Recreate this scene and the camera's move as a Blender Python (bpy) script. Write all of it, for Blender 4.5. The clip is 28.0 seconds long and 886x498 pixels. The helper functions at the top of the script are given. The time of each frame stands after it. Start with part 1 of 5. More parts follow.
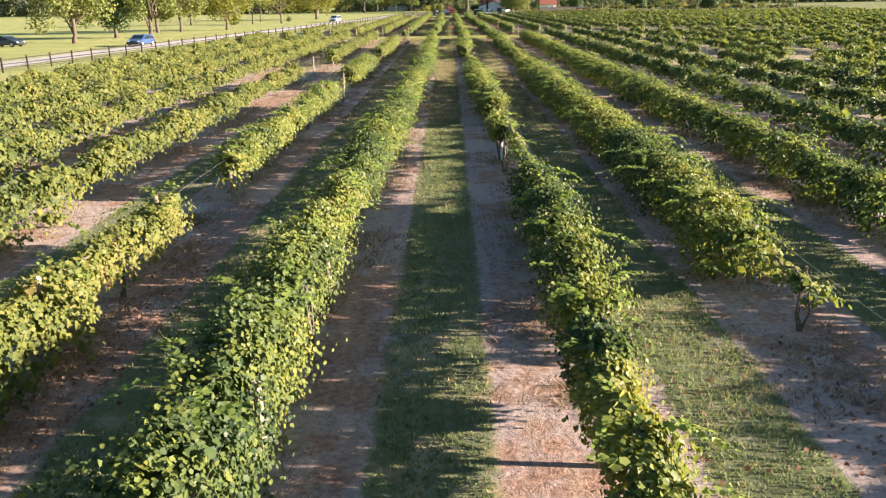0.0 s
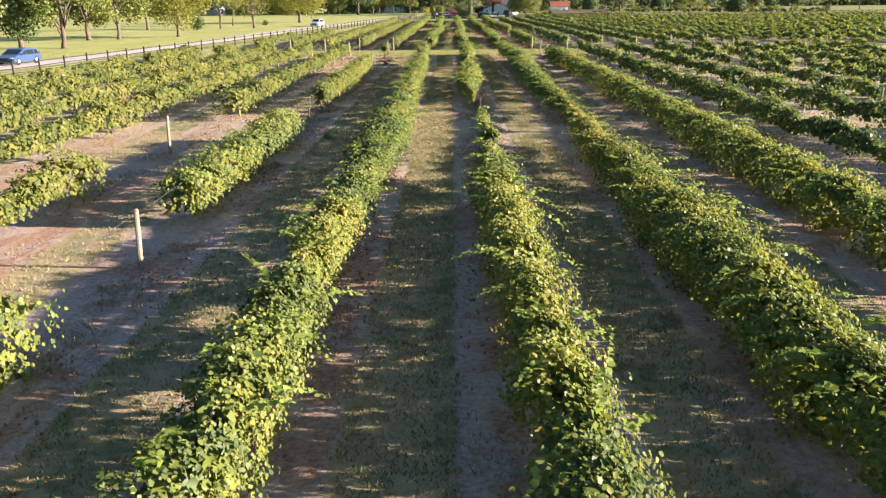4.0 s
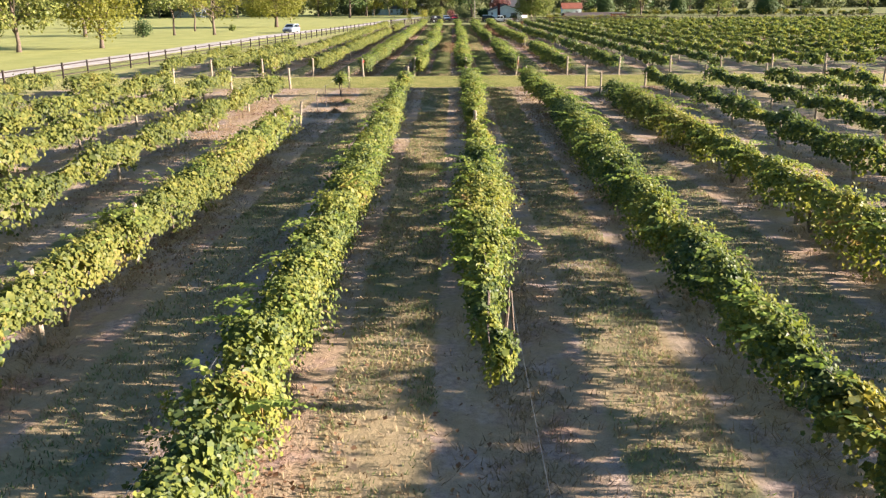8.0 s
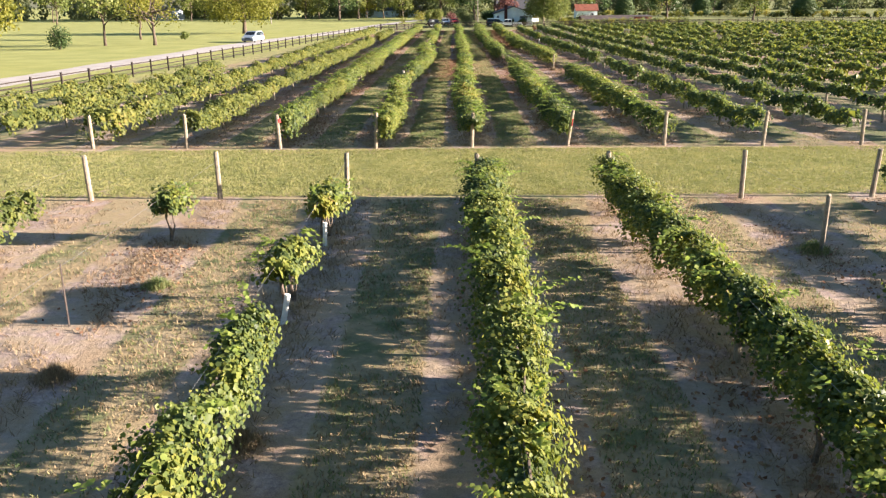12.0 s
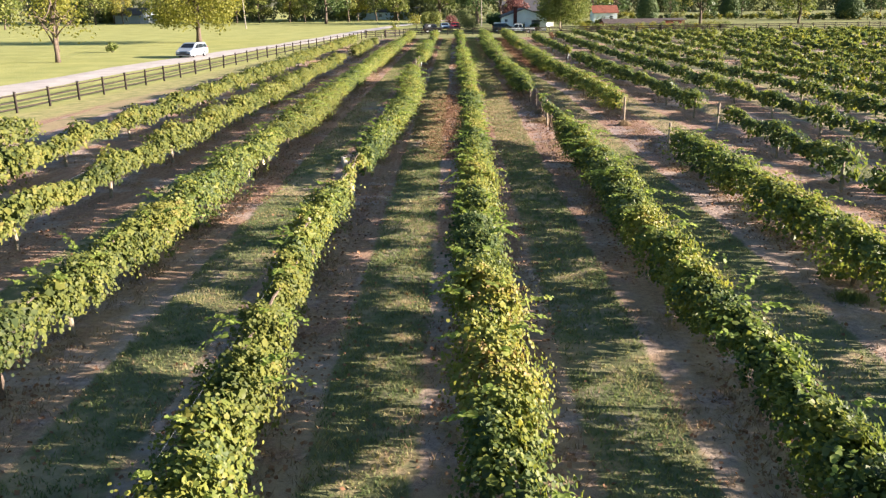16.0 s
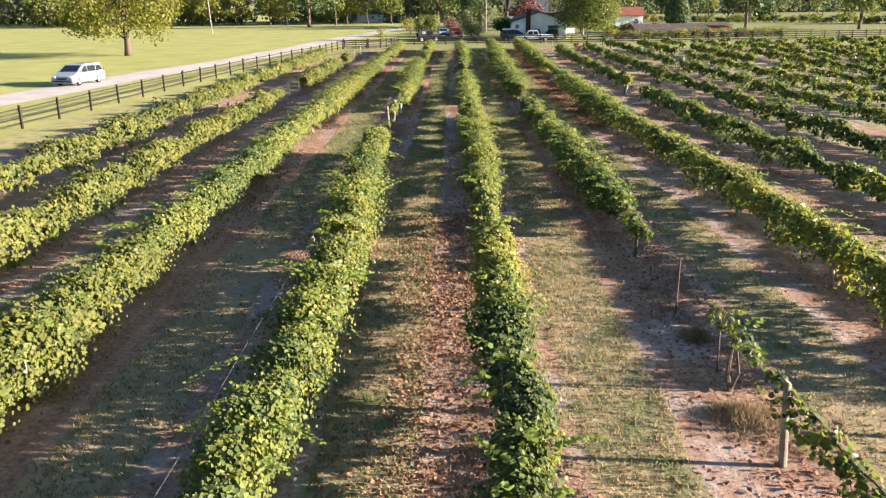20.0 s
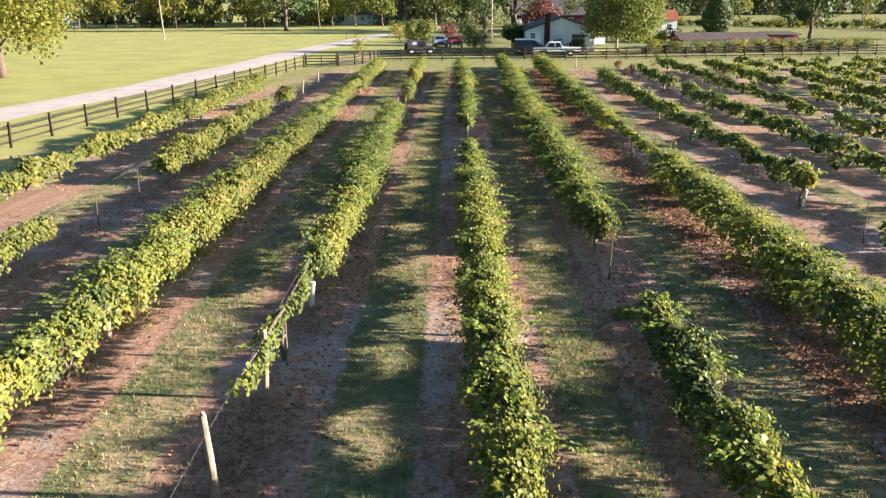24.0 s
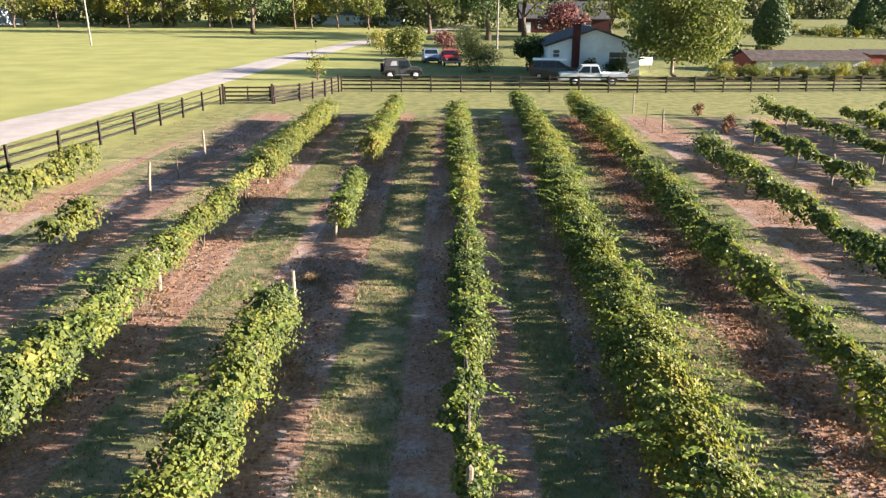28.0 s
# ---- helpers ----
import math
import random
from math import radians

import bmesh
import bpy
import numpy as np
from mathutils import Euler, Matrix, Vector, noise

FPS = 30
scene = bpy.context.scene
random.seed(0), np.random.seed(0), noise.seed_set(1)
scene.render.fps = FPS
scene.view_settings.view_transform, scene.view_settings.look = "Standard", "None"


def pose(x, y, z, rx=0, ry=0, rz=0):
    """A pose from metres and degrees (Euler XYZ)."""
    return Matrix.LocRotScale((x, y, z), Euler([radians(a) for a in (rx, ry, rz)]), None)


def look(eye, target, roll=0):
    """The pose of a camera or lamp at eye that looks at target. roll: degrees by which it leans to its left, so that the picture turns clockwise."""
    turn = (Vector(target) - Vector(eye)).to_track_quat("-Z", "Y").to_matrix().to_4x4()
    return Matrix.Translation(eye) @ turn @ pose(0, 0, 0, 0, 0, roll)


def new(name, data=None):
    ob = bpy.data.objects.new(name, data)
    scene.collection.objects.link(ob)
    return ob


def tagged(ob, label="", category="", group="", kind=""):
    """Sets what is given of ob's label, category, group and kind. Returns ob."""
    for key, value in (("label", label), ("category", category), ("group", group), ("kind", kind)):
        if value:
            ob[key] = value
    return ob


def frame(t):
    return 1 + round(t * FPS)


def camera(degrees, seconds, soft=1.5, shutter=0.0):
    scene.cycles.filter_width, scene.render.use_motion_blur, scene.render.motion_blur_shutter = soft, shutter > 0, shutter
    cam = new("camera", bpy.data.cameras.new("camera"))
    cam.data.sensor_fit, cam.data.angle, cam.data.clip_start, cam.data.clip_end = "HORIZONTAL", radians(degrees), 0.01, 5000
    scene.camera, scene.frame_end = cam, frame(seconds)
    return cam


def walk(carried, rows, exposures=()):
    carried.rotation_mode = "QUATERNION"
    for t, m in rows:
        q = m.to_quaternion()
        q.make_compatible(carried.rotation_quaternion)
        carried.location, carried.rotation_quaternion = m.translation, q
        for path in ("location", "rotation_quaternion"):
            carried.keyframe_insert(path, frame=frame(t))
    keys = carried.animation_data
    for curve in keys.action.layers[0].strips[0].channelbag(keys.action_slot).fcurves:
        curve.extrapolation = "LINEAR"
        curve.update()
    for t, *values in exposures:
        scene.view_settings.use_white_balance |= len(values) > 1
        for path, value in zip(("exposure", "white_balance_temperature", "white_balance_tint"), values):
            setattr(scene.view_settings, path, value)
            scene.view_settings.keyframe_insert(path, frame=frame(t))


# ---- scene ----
cam = camera(56.00, 28.0, 1.3)
# seconds, eye, target, roll
PATH = [
    (0, (-1.491, -125.258, 5.480), (-1.939, -96.520, -3.118), -0.880),
    (1, (-1.393, -116.871, 5.517), (-1.854, -88.131, -3.075), -0.792),
    (2, (-1.299, -108.498, 5.553), (-1.774, -79.756, -3.032), -0.719),
    (3, (-1.212, -100.138, 5.589), (-1.700, -71.395, -2.990), -0.659),
    (4, (-1.132, -91.792, 5.624), (-1.633, -63.047, -2.948), -0.613),
    (5, (-1.061, -83.460, 5.660), (-1.574, -54.714, -2.906), -0.579),
    (6, (-0.999, -75.142, 5.697), (-1.525, -46.394, -2.864), -0.556),
    (7, (-0.948, -66.838, 5.735), (-1.485, -38.089, -2.820), -0.543),
    (8, (-0.907, -58.548, 5.775), (-1.455, -29.797, -2.774), -0.539),
    (9, (-0.877, -50.272, 5.817), (-1.436, -21.519, -2.727), -0.542),
    (10, (-0.858, -42.009, 5.862), (-1.428, -13.256, -2.677), -0.553),
    (11, (-0.849, -33.760, 5.910), (-1.429, -5.006, -2.625), -0.567),
    (12, (-0.850, -25.525, 5.962), (-1.440, 3.231, -2.569), -0.585),
    (13, (-0.860, -17.302, 6.018), (-1.459, 11.454, -2.510), -0.605),
    (14, (-0.879, -9.093, 6.080), (-1.486, 19.663, -2.447), -0.623),
    (15, (-0.905, -0.897, 6.146), (-1.519, 27.860, -2.379), -0.640),
    (16, (-0.937, 7.288, 6.219), (-1.556, 36.044, -2.307), -0.652),
    (17, (-0.972, 15.460, 6.297), (-1.596, 44.215, -2.230), -0.657),
    (18, (-1.011, 23.620, 6.383), (-1.636, 52.375, -2.148), -0.652),
    (19, (-1.049, 31.769, 6.477), (-1.674, 60.522, -2.060), -0.637),
    (20, (-1.086, 39.907, 6.579), (-1.708, 68.658, -1.966), -0.607),
    (21, (-1.118, 48.035, 6.689), (-1.735, 76.783, -1.866), -0.560),
    (22, (-1.143, 56.153, 6.809), (-1.751, 84.897, -1.759), -0.494),
    (23, (-1.159, 64.262, 6.939), (-1.753, 93.001, -1.646), -0.406),
    (24, (-1.161, 72.362, 7.080), (-1.737, 101.096, -1.525), -0.292),
    (25, (-1.147, 80.454, 7.232), (-1.700, 109.181, -1.397), -0.149),
    (26, (-1.112, 88.538, 7.396), (-1.638, 117.257, -1.261), 0.026),
    (27, (-1.054, 96.616, 7.572), (-1.546, 125.325, -1.117), 0.236),
    (28, (-0.968, 104.687, 7.762), (-1.419, 133.386, -0.965), 0.484),
]
walk(cam, [(t, look(eye, target, roll)) for t, eye, target, roll in PATH])

# ---------------------------------------------------------------- light
SUN_EL, SUN_AZ = 14.2, 94.0          # degrees; azimuth clockwise from +y
world = bpy.data.worlds.new("world")
scene.world = world
world.use_nodes = True
_wn = world.node_tree.nodes
_sky = _wn.new("ShaderNodeTexSky")
_sky.sky_type, _sky.sun_disc = 'NISHITA', False
_sky.sun_elevation, _sky.sun_rotation = radians(SUN_EL), radians(SUN_AZ)
_sky.dust_density, _sky.air_density, _sky.ozone_density = 0.8, 1.2, 3.5
world.node_tree.links.new(_sky.outputs[0], _wn["Background"].inputs[0])
_wn["Background"].inputs[1].default_value = 0.051
_sun = bpy.data.lights.new("sun", 'SUN')
_sun.energy, _sun.angle, _sun.color = 6.2, radians(1.0), (1.0, 0.845, 0.735)
sun = new("sun", _sun)
_d = Vector((math.sin(radians(SUN_AZ)) * math.cos(radians(SUN_EL)), math.cos(radians(SUN_AZ)) * math.cos(radians(SUN_EL)), math.sin(radians(SUN_EL))))
sun.matrix_world = look(_d * 100, (0, 0, 0))
scene.view_settings.exposure = 2.06


# ---------------------------------------------------------------- plan
SP = 4.1                              # row spacing


def bend(k, y):
    """The rows on the sunny side swing a little towards the lane past the middle of the upper block."""
    if k < 1:
        return 0.0 * y
    f = np.clip((np.asarray(y, float) - 62) / 24, 0, 1) - np.clip((np.asarray(y, float) - 128) / 24, 0, 1)
    return -0.66 * f * f * (3 - 2 * f)


def row_x(k, y):
    return SP * k - 0.00434 * (y + 59.5) + float(bend(k, y))


def lerp_line(line, y):
    """x on a broken line of (y, x) pairs."""
    if y <= line[0][0]:
        (a, b), (c, d) = line[0], line[1]
    else:
        for (a, b), (c, d) in zip(line, line[1:]):
            if y <= c:
                break
    return b + (d - b) * (y - a) / (c - a)


FENCE = [(-60, -41.0), (-20, -36.5), (10, -33.0), (40, -29.6), (65, -27.2), (86, -25.5), (110, -24.1), (125, -22.8), (145, -20.5), (152, -19.4), (165.9, -18.3)]
ROAD = [(-220, -66), (-50, -46.5), (-20, -44.0), (12, -40.8), (40, -38.4), (97, -34.8), (113, -33.2), (147, -27.8), (165, -25.9), (184, -24.6), (208, -22.8), (237, -19.4), (257, -16.6), (300, -8.0), (360, 8)]


# ---------------------------------------------------------------- mesh tools
def mesh_np(name, verts, faces, mats, index=None, smooth=False):
    """A mesh from arrays of corners and of equal-sided faces."""
    verts, faces = np.asarray(verts, np.float32), np.asarray(faces, np.int32)
    me = bpy.data.meshes.new(name)
    n, k = faces.shape
    me.vertices.add(len(verts))
    me.vertices.foreach_set("co", verts.ravel())
    me.loops.add(n * k)
    me.loops.foreach_set("vertex_index", faces.ravel())
    me.polygons.add(n)
    me.polygons.foreach_set("loop_start", np.arange(0, n * k, k, dtype=np.int32))
    if index is not None:
        me.polygons.foreach_set("material_index", np.asarray(index, np.int32))
    if smooth:
        me.polygons.foreach_set("use_smooth", np.ones(n, bool))
    for m in mats:
        me.materials.append(m)
    me.update(calc_edges=True)
    return me


def mesh_bm(name, bm, material, smooth=False):
    me = bpy.data.meshes.new(name)
    bmesh.ops.recalc_face_normals(bm, faces=bm.faces)
    bm.to_mesh(me)
    bm.free()
    if smooth:
        for p in me.polygons:
            p.use_smooth = True
    for m in (material if isinstance(material, (list, tuple)) else [material]):
        me.materials.append(m)
    return me


def part(name, bm, material, parent, label="", smooth=False):
    ob = new(name, mesh_bm(name, bm, material, smooth) if isinstance(bm, bmesh.types.BMesh) else bm)
    ob.parent = parent
    if label:
        tagged(ob, label)
    return ob


def empty(name, m, label, category, group=""):
    ob = new(name)
    ob.empty_display_size = 0.2
    ob.matrix_world = m
    return tagged(ob, label, category, group)


def add_box(bm, c, s, rz=0.0, bevel=0.0):
    m = Matrix.Translation(c) @ Matrix.Rotation(rz, 4, 'Z') @ Matrix.Diagonal((*s, 1))
    r = bmesh.ops.create_cube(bm, size=1, matrix=m)
    if bevel:
        es = list({e for v in r["verts"] for e in v.link_edges})
        bmesh.ops.bevel(bm, geom=es, offset=bevel, segments=1, affect='EDGES', profile=0.7)
    return bm


def box(c, s, rz=0.0, bevel=0.0):
    return add_box(bmesh.new(), c, s, rz, bevel)


def add_tube(bm, pts, radii, sides=7):
    """A tapered tube along points."""
    pts = [Vector(p) for p in pts]
    rings = []
    for i, p in enumerate(pts):
        d = (pts[min(i + 1, len(pts) - 1)] - pts[max(i - 1, 0)]).normalized()
        a = d.orthogonal().normalized() if abs(d.z) < 0.95 else Vector((1, 0, 0))
        a = (a - d * a.dot(d)).normalized()
        b = d.cross(a)
        rings.append([bm.verts.new(p + (a * math.cos(2 * math.pi * j / sides) + b * math.sin(2 * math.pi * j / sides)) * radii[i]) for j in range(sides)])
    for r, q in zip(rings, rings[1:]):
        for j in range(sides):
            bm.faces.new((r[j], r[(j + 1) % sides], q[(j + 1) % sides], q[j]))
    bm.faces.new(rings[0][::-1])
    bm.faces.new(rings[-1])
    return bm


def tube(pts, radii, sides=7):
    return add_tube(bmesh.new(), pts, radii, sides)


def prism(outline, y0, y1, axis='Y'):
    """An outline of (x, z) pairs drawn out along y (or of (y, z) along x)."""
    bm = bmesh.new()
    mk = (lambda a, b, d: (a, d, b)) if axis == 'Y' else (lambda a, b, d: (d, a, b))
    r0 = [bm.verts.new(mk(a, b, y0)) for a, b in outline]
    r1 = [bm.verts.new(mk(a, b, y1)) for a, b in outline]
    n = len(outline)
    bm.faces.new(r0)
    bm.faces.new(r1[::-1])
    for i in range(n):
        bm.faces.new((r0[i], r0[(i + 1) % n], r1[(i + 1) % n], r1[i]))
    return bm


def leaves_np(P, N, S, rng, fold=0.22, width=0.95, sides=4):
    """Folded leaves at points P with normals N and lengths S: corners and triangles."""
    n = len(P)
    N = N / np.linalg.norm(N, axis=1, keepdims=True)
    T = rng.normal(size=(n, 3)) * 0.8 + np.array((0, 0, -0.7))
    T -= N * (T * N).sum(1, keepdims=True)
    T /= np.linalg.norm(T, axis=1, keepdims=True) + 1e-6
    B = np.cross(N, T)
    s = S[:, None]
    lift = N * s * fold * rng.uniform(-0.6, 1.2, (n, 1))
    b, t = B * s * width * 0.5, T * s
    if sides == 5:
        V = np.stack([P - t * 0.44, P + b * 0.95 - t * 0.12 + lift, P + b * 0.5 + t * 0.46 + lift * 0.2, P - b * 0.5 + t * 0.46 + lift * 0.1, P - b * 0.95 - t * 0.1 + lift], 1)
        F = [[0, 1, 2], [0, 2, 3], [0, 3, 4]]
    elif sides == 4:
        V = np.stack([P - t * 0.46, P + b + lift, P + t * 0.54, P - b + lift], 1)
        F = [[0, 1, 2], [0, 2, 3]]
    else:
        V = np.stack([P - t * 0.3, P + b * 0.8 - t * 0.42 + lift * 0.8, P + b * 0.95 + t * 0.12 + lift, P + t * 0.58 - lift * 0.5, P - b * 0.95 + t * 0.1 + lift, P - b * 0.8 - t * 0.42 + lift * 0.8], 1)
        F = [[0, 1, 2], [0, 2, 3], [0, 3, 4], [0, 4, 5]]
    k = V.shape[1]
    i = np.arange(n)[:, None] * k
    return V.reshape(-1, 3), np.concatenate([i + np.array([f]) for f in F], 1).reshape(-1, 3)


# ---------------------------------------------------------------- materials
def nodes_of(name):
    m = bpy.data.materials.new(name)
    m.use_nodes = True
    t = m.node_tree
    return m, t, t.nodes["Principled BSDF"]


class Net:
    """Short calls for building node trees."""

    def __init__(self, tree):
        self.t = tree

    def put(self, sock, v):
        if isinstance(v, bpy.types.NodeSocket):
            self.t.links.new(v, sock)
        else:
            sock.default_value = v

    def math(self, op, a, b=0.0, c=0.0, clamp=False):
        n = self.t.nodes.new("ShaderNodeMath")
        n.operation, n.use_clamp = op, clamp
        for s, v in zip(n.inputs, (a, b, c)):
            self.put(s, v)
        return n.outputs[0]

    def step(self, v, lo, hi):
        n = self.t.nodes.new("ShaderNodeMapRange")
        n.interpolation_type = 'SMOOTHSTEP'
        self.put(n.inputs[0], v)
        n.inputs[1].default_value, n.inputs[2].default_value = lo, hi
        return n.outputs[0]

    def noise(self, vec, scale, detail=3.0, rough=0.55):
        n = self.t.nodes.new("ShaderNodeTexNoise")
        self.put(n.inputs["Vector"], vec)
        n.inputs["Scale"].default_value, n.inputs["Detail"].default_value, n.inputs["Roughness"].default_value = scale, detail, rough
        return n.outputs[0]

    def mix(self, f, a, b):
        n = self.t.nodes.new("ShaderNodeMix")
        n.data_type = 'RGBA'
        self.put(n.inputs[0], f)
        for s, v in ((n.inputs[6], a), (n.inputs[7], b)):
            self.put(s, v if isinstance(v, bpy.types.NodeSocket) else (*v, 1))
        return n.outputs[2]

    def ramp(self, f, stops):
        n = self.t.nodes.new("ShaderNodeValToRGB")
        e = n.color_ramp.elements
        for i, (p, col) in enumerate(stops):
            el = e[i] if i < 2 else e.new(p)
            el.position, el.color = p, (*col, 1)
        self.put(n.inputs[0], f)
        return n.outputs[0]

    def pos(self):
        return self.t.nodes.new("ShaderNodeNewGeometry").outputs["Position"]

    def obj(self):
        return self.t.nodes.new("ShaderNodeTexCoord").outputs["Object"]

    def scale(self, vec, s):
        n = self.t.nodes.new("ShaderNodeMapping")
        self.put(n.inputs[0], vec)
        n.inputs["Scale"].default_value = s
        return n.outputs[0]

    def bump(self, h, strength, dist, bsdf):
        n = self.t.nodes.new("ShaderNodeBump")
        n.inputs["Strength"].default_value, n.inputs["Distance"].default_value = strength, dist
        self.put(n.inputs["Height"], h)
        self.put(bsdf.inputs["Normal"], n.outputs[0])


def plain(name, col, rough=0.6, metal=0.0, var=0.12, scale=6.0, bump=0.0, coat=0.0):
    """A surface of one colour with two scales of variation."""
    m, t, b = nodes_of(name)
    k = Net(t)
    v = k.obj()
    f = k.math('ADD', k.math('MULTIPLY', k.noise(v, scale), 0.6), k.math('MULTIPLY', k.noise(v, scale * 7), 0.4))
    lo, hi = [c * (1 - var * 1.6) for c in col], [min(1, c * (1 + var * 1.6)) for c in col]
    k.put(b.inputs["Base Color"], k.mix(k.step(f, 0.3, 0.7), lo, hi))
    b.inputs["Roughness"].default_value, b.inputs["Metallic"].default_value = rough, metal
    b.inputs["Coat Weight"].default_value = coat
    if rough > 0.6:
        b.inputs["Specular IOR Level"].default_value = 0.2
    if bump:
        k.bump(f, bump, 0.02, b)
    return m


def leaf_material(name, stops, trans=0.35, rough=0.42, patch=0.0, spec=0.15):
    """Leaves: each one its own tone, light shining through."""
    m, t, b = nodes_of(name)
    k = Net(t)
    isl = t.nodes.new("ShaderNodeNewGeometry").outputs["Random Per Island"]
    orn = t.nodes.new("ShaderNodeObjectInfo").outputs["Random"]
    f = k.math('ADD', k.math('ADD', k.math('MULTIPLY', isl, 0.44), 0.265), k.math('MULTIPLY', k.math('SUBTRACT', orn, 0.5), 0.3))
    f = k.math('ADD', f, k.math('MULTIPLY', k.math('SUBTRACT', k.noise(k.pos(), 0.55, 2), 0.5), patch), 0.0, True)
    f = k.math('ADD', f, k.math('MULTIPLY', k.math('SUBTRACT', k.noise(k.pos(), 2.6, 2), 0.5), patch * 0.8), 0.0, True)
    col = k.ramp(f, stops)
    k.put(b.inputs["Base Color"], col)
    b.inputs["Roughness"].default_value = rough
    b.inputs["Specular IOR Level"].default_value = spec
    tr = t.nodes.new("ShaderNodeBsdfTranslucent")
    hs = t.nodes.new("ShaderNodeHueSaturation")
    hs.inputs["Saturation"].default_value, hs.inputs["Value"].default_value = 1.1, 1.5
    k.put(hs.inputs["Color"], col)
    k.put(tr.inputs["Color"], hs.outputs[0])
    mx = t.nodes.new("ShaderNodeMixShader")
    mx.inputs[0].default_value = trans
    t.links.new(b.outputs[0], mx.inputs[1])
    t.links.new(tr.outputs[0], mx.inputs[2])
    t.links.new(mx.outputs[0], t.nodes["Material Output"].inputs[0])
    return m


VINE_STOPS = [(0.0, (0.026, 0.05, 0.02)), (0.3, (0.072, 0.1, 0.034)), (0.55, (0.14, 0.166, 0.037)), (0.8, (0.212, 0.21, 0.046)), (0.95, (0.245, 0.215, 0.06)), (1.0, (0.25, 0.17, 0.07))]
M_VINE = leaf_material("vine leaf", VINE_STOPS, 0.34, 0.46, 1.0, 0.18)
# yellowing leaves; on the lane-side rows this colour also stands in for sunlight
M_VINE_Y = leaf_material("yellowing and sunlit vine leaf", [(0.0, (0.045, 0.065, 0.024)), (0.25, (0.08, 0.1, 0.029)), (0.5, (0.138, 0.153, 0.037)), (0.75, (0.192, 0.186, 0.046)), (0.93, (0.25, 0.196, 0.068)), (1.0, (0.2, 0.1, 0.06))], 0.38, 0.5, 1.0, 0.15)
M_VINE_A = leaf_material("autumn vine leaf", [(0.0, (0.05, 0.07, 0.024)), (0.25, (0.12, 0.135, 0.035)), (0.5, (0.225, 0.205, 0.05)), (0.75, (0.285, 0.235, 0.06)), (0.92, (0.3, 0.21, 0.08)), (1.0, (0.2, 0.1, 0.06))], 0.4, 0.5, 1.0, 0.15)
M_YOUNG = leaf_material("young vine leaf", [(0.0, (0.13, 0.19, 0.045)), (0.5, (0.225, 0.285, 0.07)), (1.0, (0.33, 0.35, 0.1))], 0.45, 0.5, 0.4, 0.2)
# distance haze is put into this leaf colour: paler than the nearer trees
M_WOODS = leaf_material("haze-lightened woodland leaf", [(0.0, (0.066, 0.088, 0.046)), (0.5, (0.12, 0.142, 0.07)), (1.0, (0.195, 0.2, 0.09))], 0.4, 0.6, 0.6)
M_TREE = leaf_material("tree leaf", [(0.0, (0.06, 0.09, 0.028)), (0.5, (0.135, 0.16, 0.045)), (0.85, (0.23, 0.23, 0.065)), (1.0, (0.33, 0.27, 0.09))], 0.3, 0.5, 0.4)
M_TREE_Y = leaf_material("yellowing tree leaf", [(0.0, (0.085, 0.1, 0.024)), (0.5, (0.2, 0.2, 0.042)), (1.0, (0.34, 0.285, 0.075))], 0.4, 0.5, 0.4)
M_TREE_G = leaf_material("grey-green leaf", [(0.0, (0.075, 0.1, 0.04)), (0.5, (0.16, 0.185, 0.075)), (1.0, (0.3, 0.3, 0.13))], 0.35, 0.5, 0.8)
M_TREE_D = leaf_material("dark leaf", [(0.0, (0.032, 0.058, 0.022)), (0.6, (0.065, 0.1, 0.034)), (1.0, (0.12, 0.15, 0.05))], 0.2, 0.5, 0.3)
M_TREE_R = leaf_material("red leaf", [(0.0, (0.075, 0.035, 0.032)), (0.6, (0.14, 0.06, 0.055)), (1.0, (0.22, 0.12, 0.09))], 0.25, 0.5, 0.3)
M_LITTER = leaf_material("fallen leaf", [(0.0, (0.10, 0.048, 0.03)), (0.5, (0.23, 0.125, 0.072)), (1.0, (0.38, 0.26, 0.16))], 0.1, 0.7, 0.3)
M_GRASS = leaf_material("grass blade", [(0.0, (0.075, 0.115, 0.048)), (0.5, (0.15, 0.19, 0.075)), (0.75, (0.25, 0.24, 0.11)), (1.0, (0.38, 0.3, 0.17))], 0.35, 0.6, 1.2)
M_TURF = leaf_material("pale turf blade", [(0.0, (0.12, 0.15, 0.05)), (0.5, (0.23, 0.235, 0.088)), (1.0, (0.37, 0.335, 0.15))], 0.3, 0.6, 0.9)
M_STRAW = leaf_material("dry weed stalk", [(0.0, (0.12, 0.08, 0.05)), (0.5, (0.27, 0.2, 0.12)), (1.0, (0.42, 0.34, 0.2))], 0.15, 0.7, 0.4)
M_BARK = plain("bark", (0.11, 0.085, 0.065), 0.9, var=0.3, scale=9, bump=0.6)
M_VBARK = plain("vine bark", (0.135, 0.104, 0.08), 0.9, var=0.3, scale=12, bump=0.6)
M_POST = plain("weathered post wood", (0.26, 0.215, 0.16), 0.85, var=0.22, scale=5, bump=0.4)
M_FENCE = plain("dark stained fence wood", (0.035, 0.026, 0.022), 0.75, var=0.35, scale=4, bump=0.3)
M_STEEL = plain("rusty steel stake", (0.09, 0.07, 0.06), 0.7, 0.4, var=0.3)
M_WIRE = plain("galvanised wire", (0.30, 0.29, 0.28), 0.45, 0.8, var=0.1)
M_WHITE = plain("white painted block", (0.82, 0.89, 0.95), 0.7, var=0.06, scale=1.2)


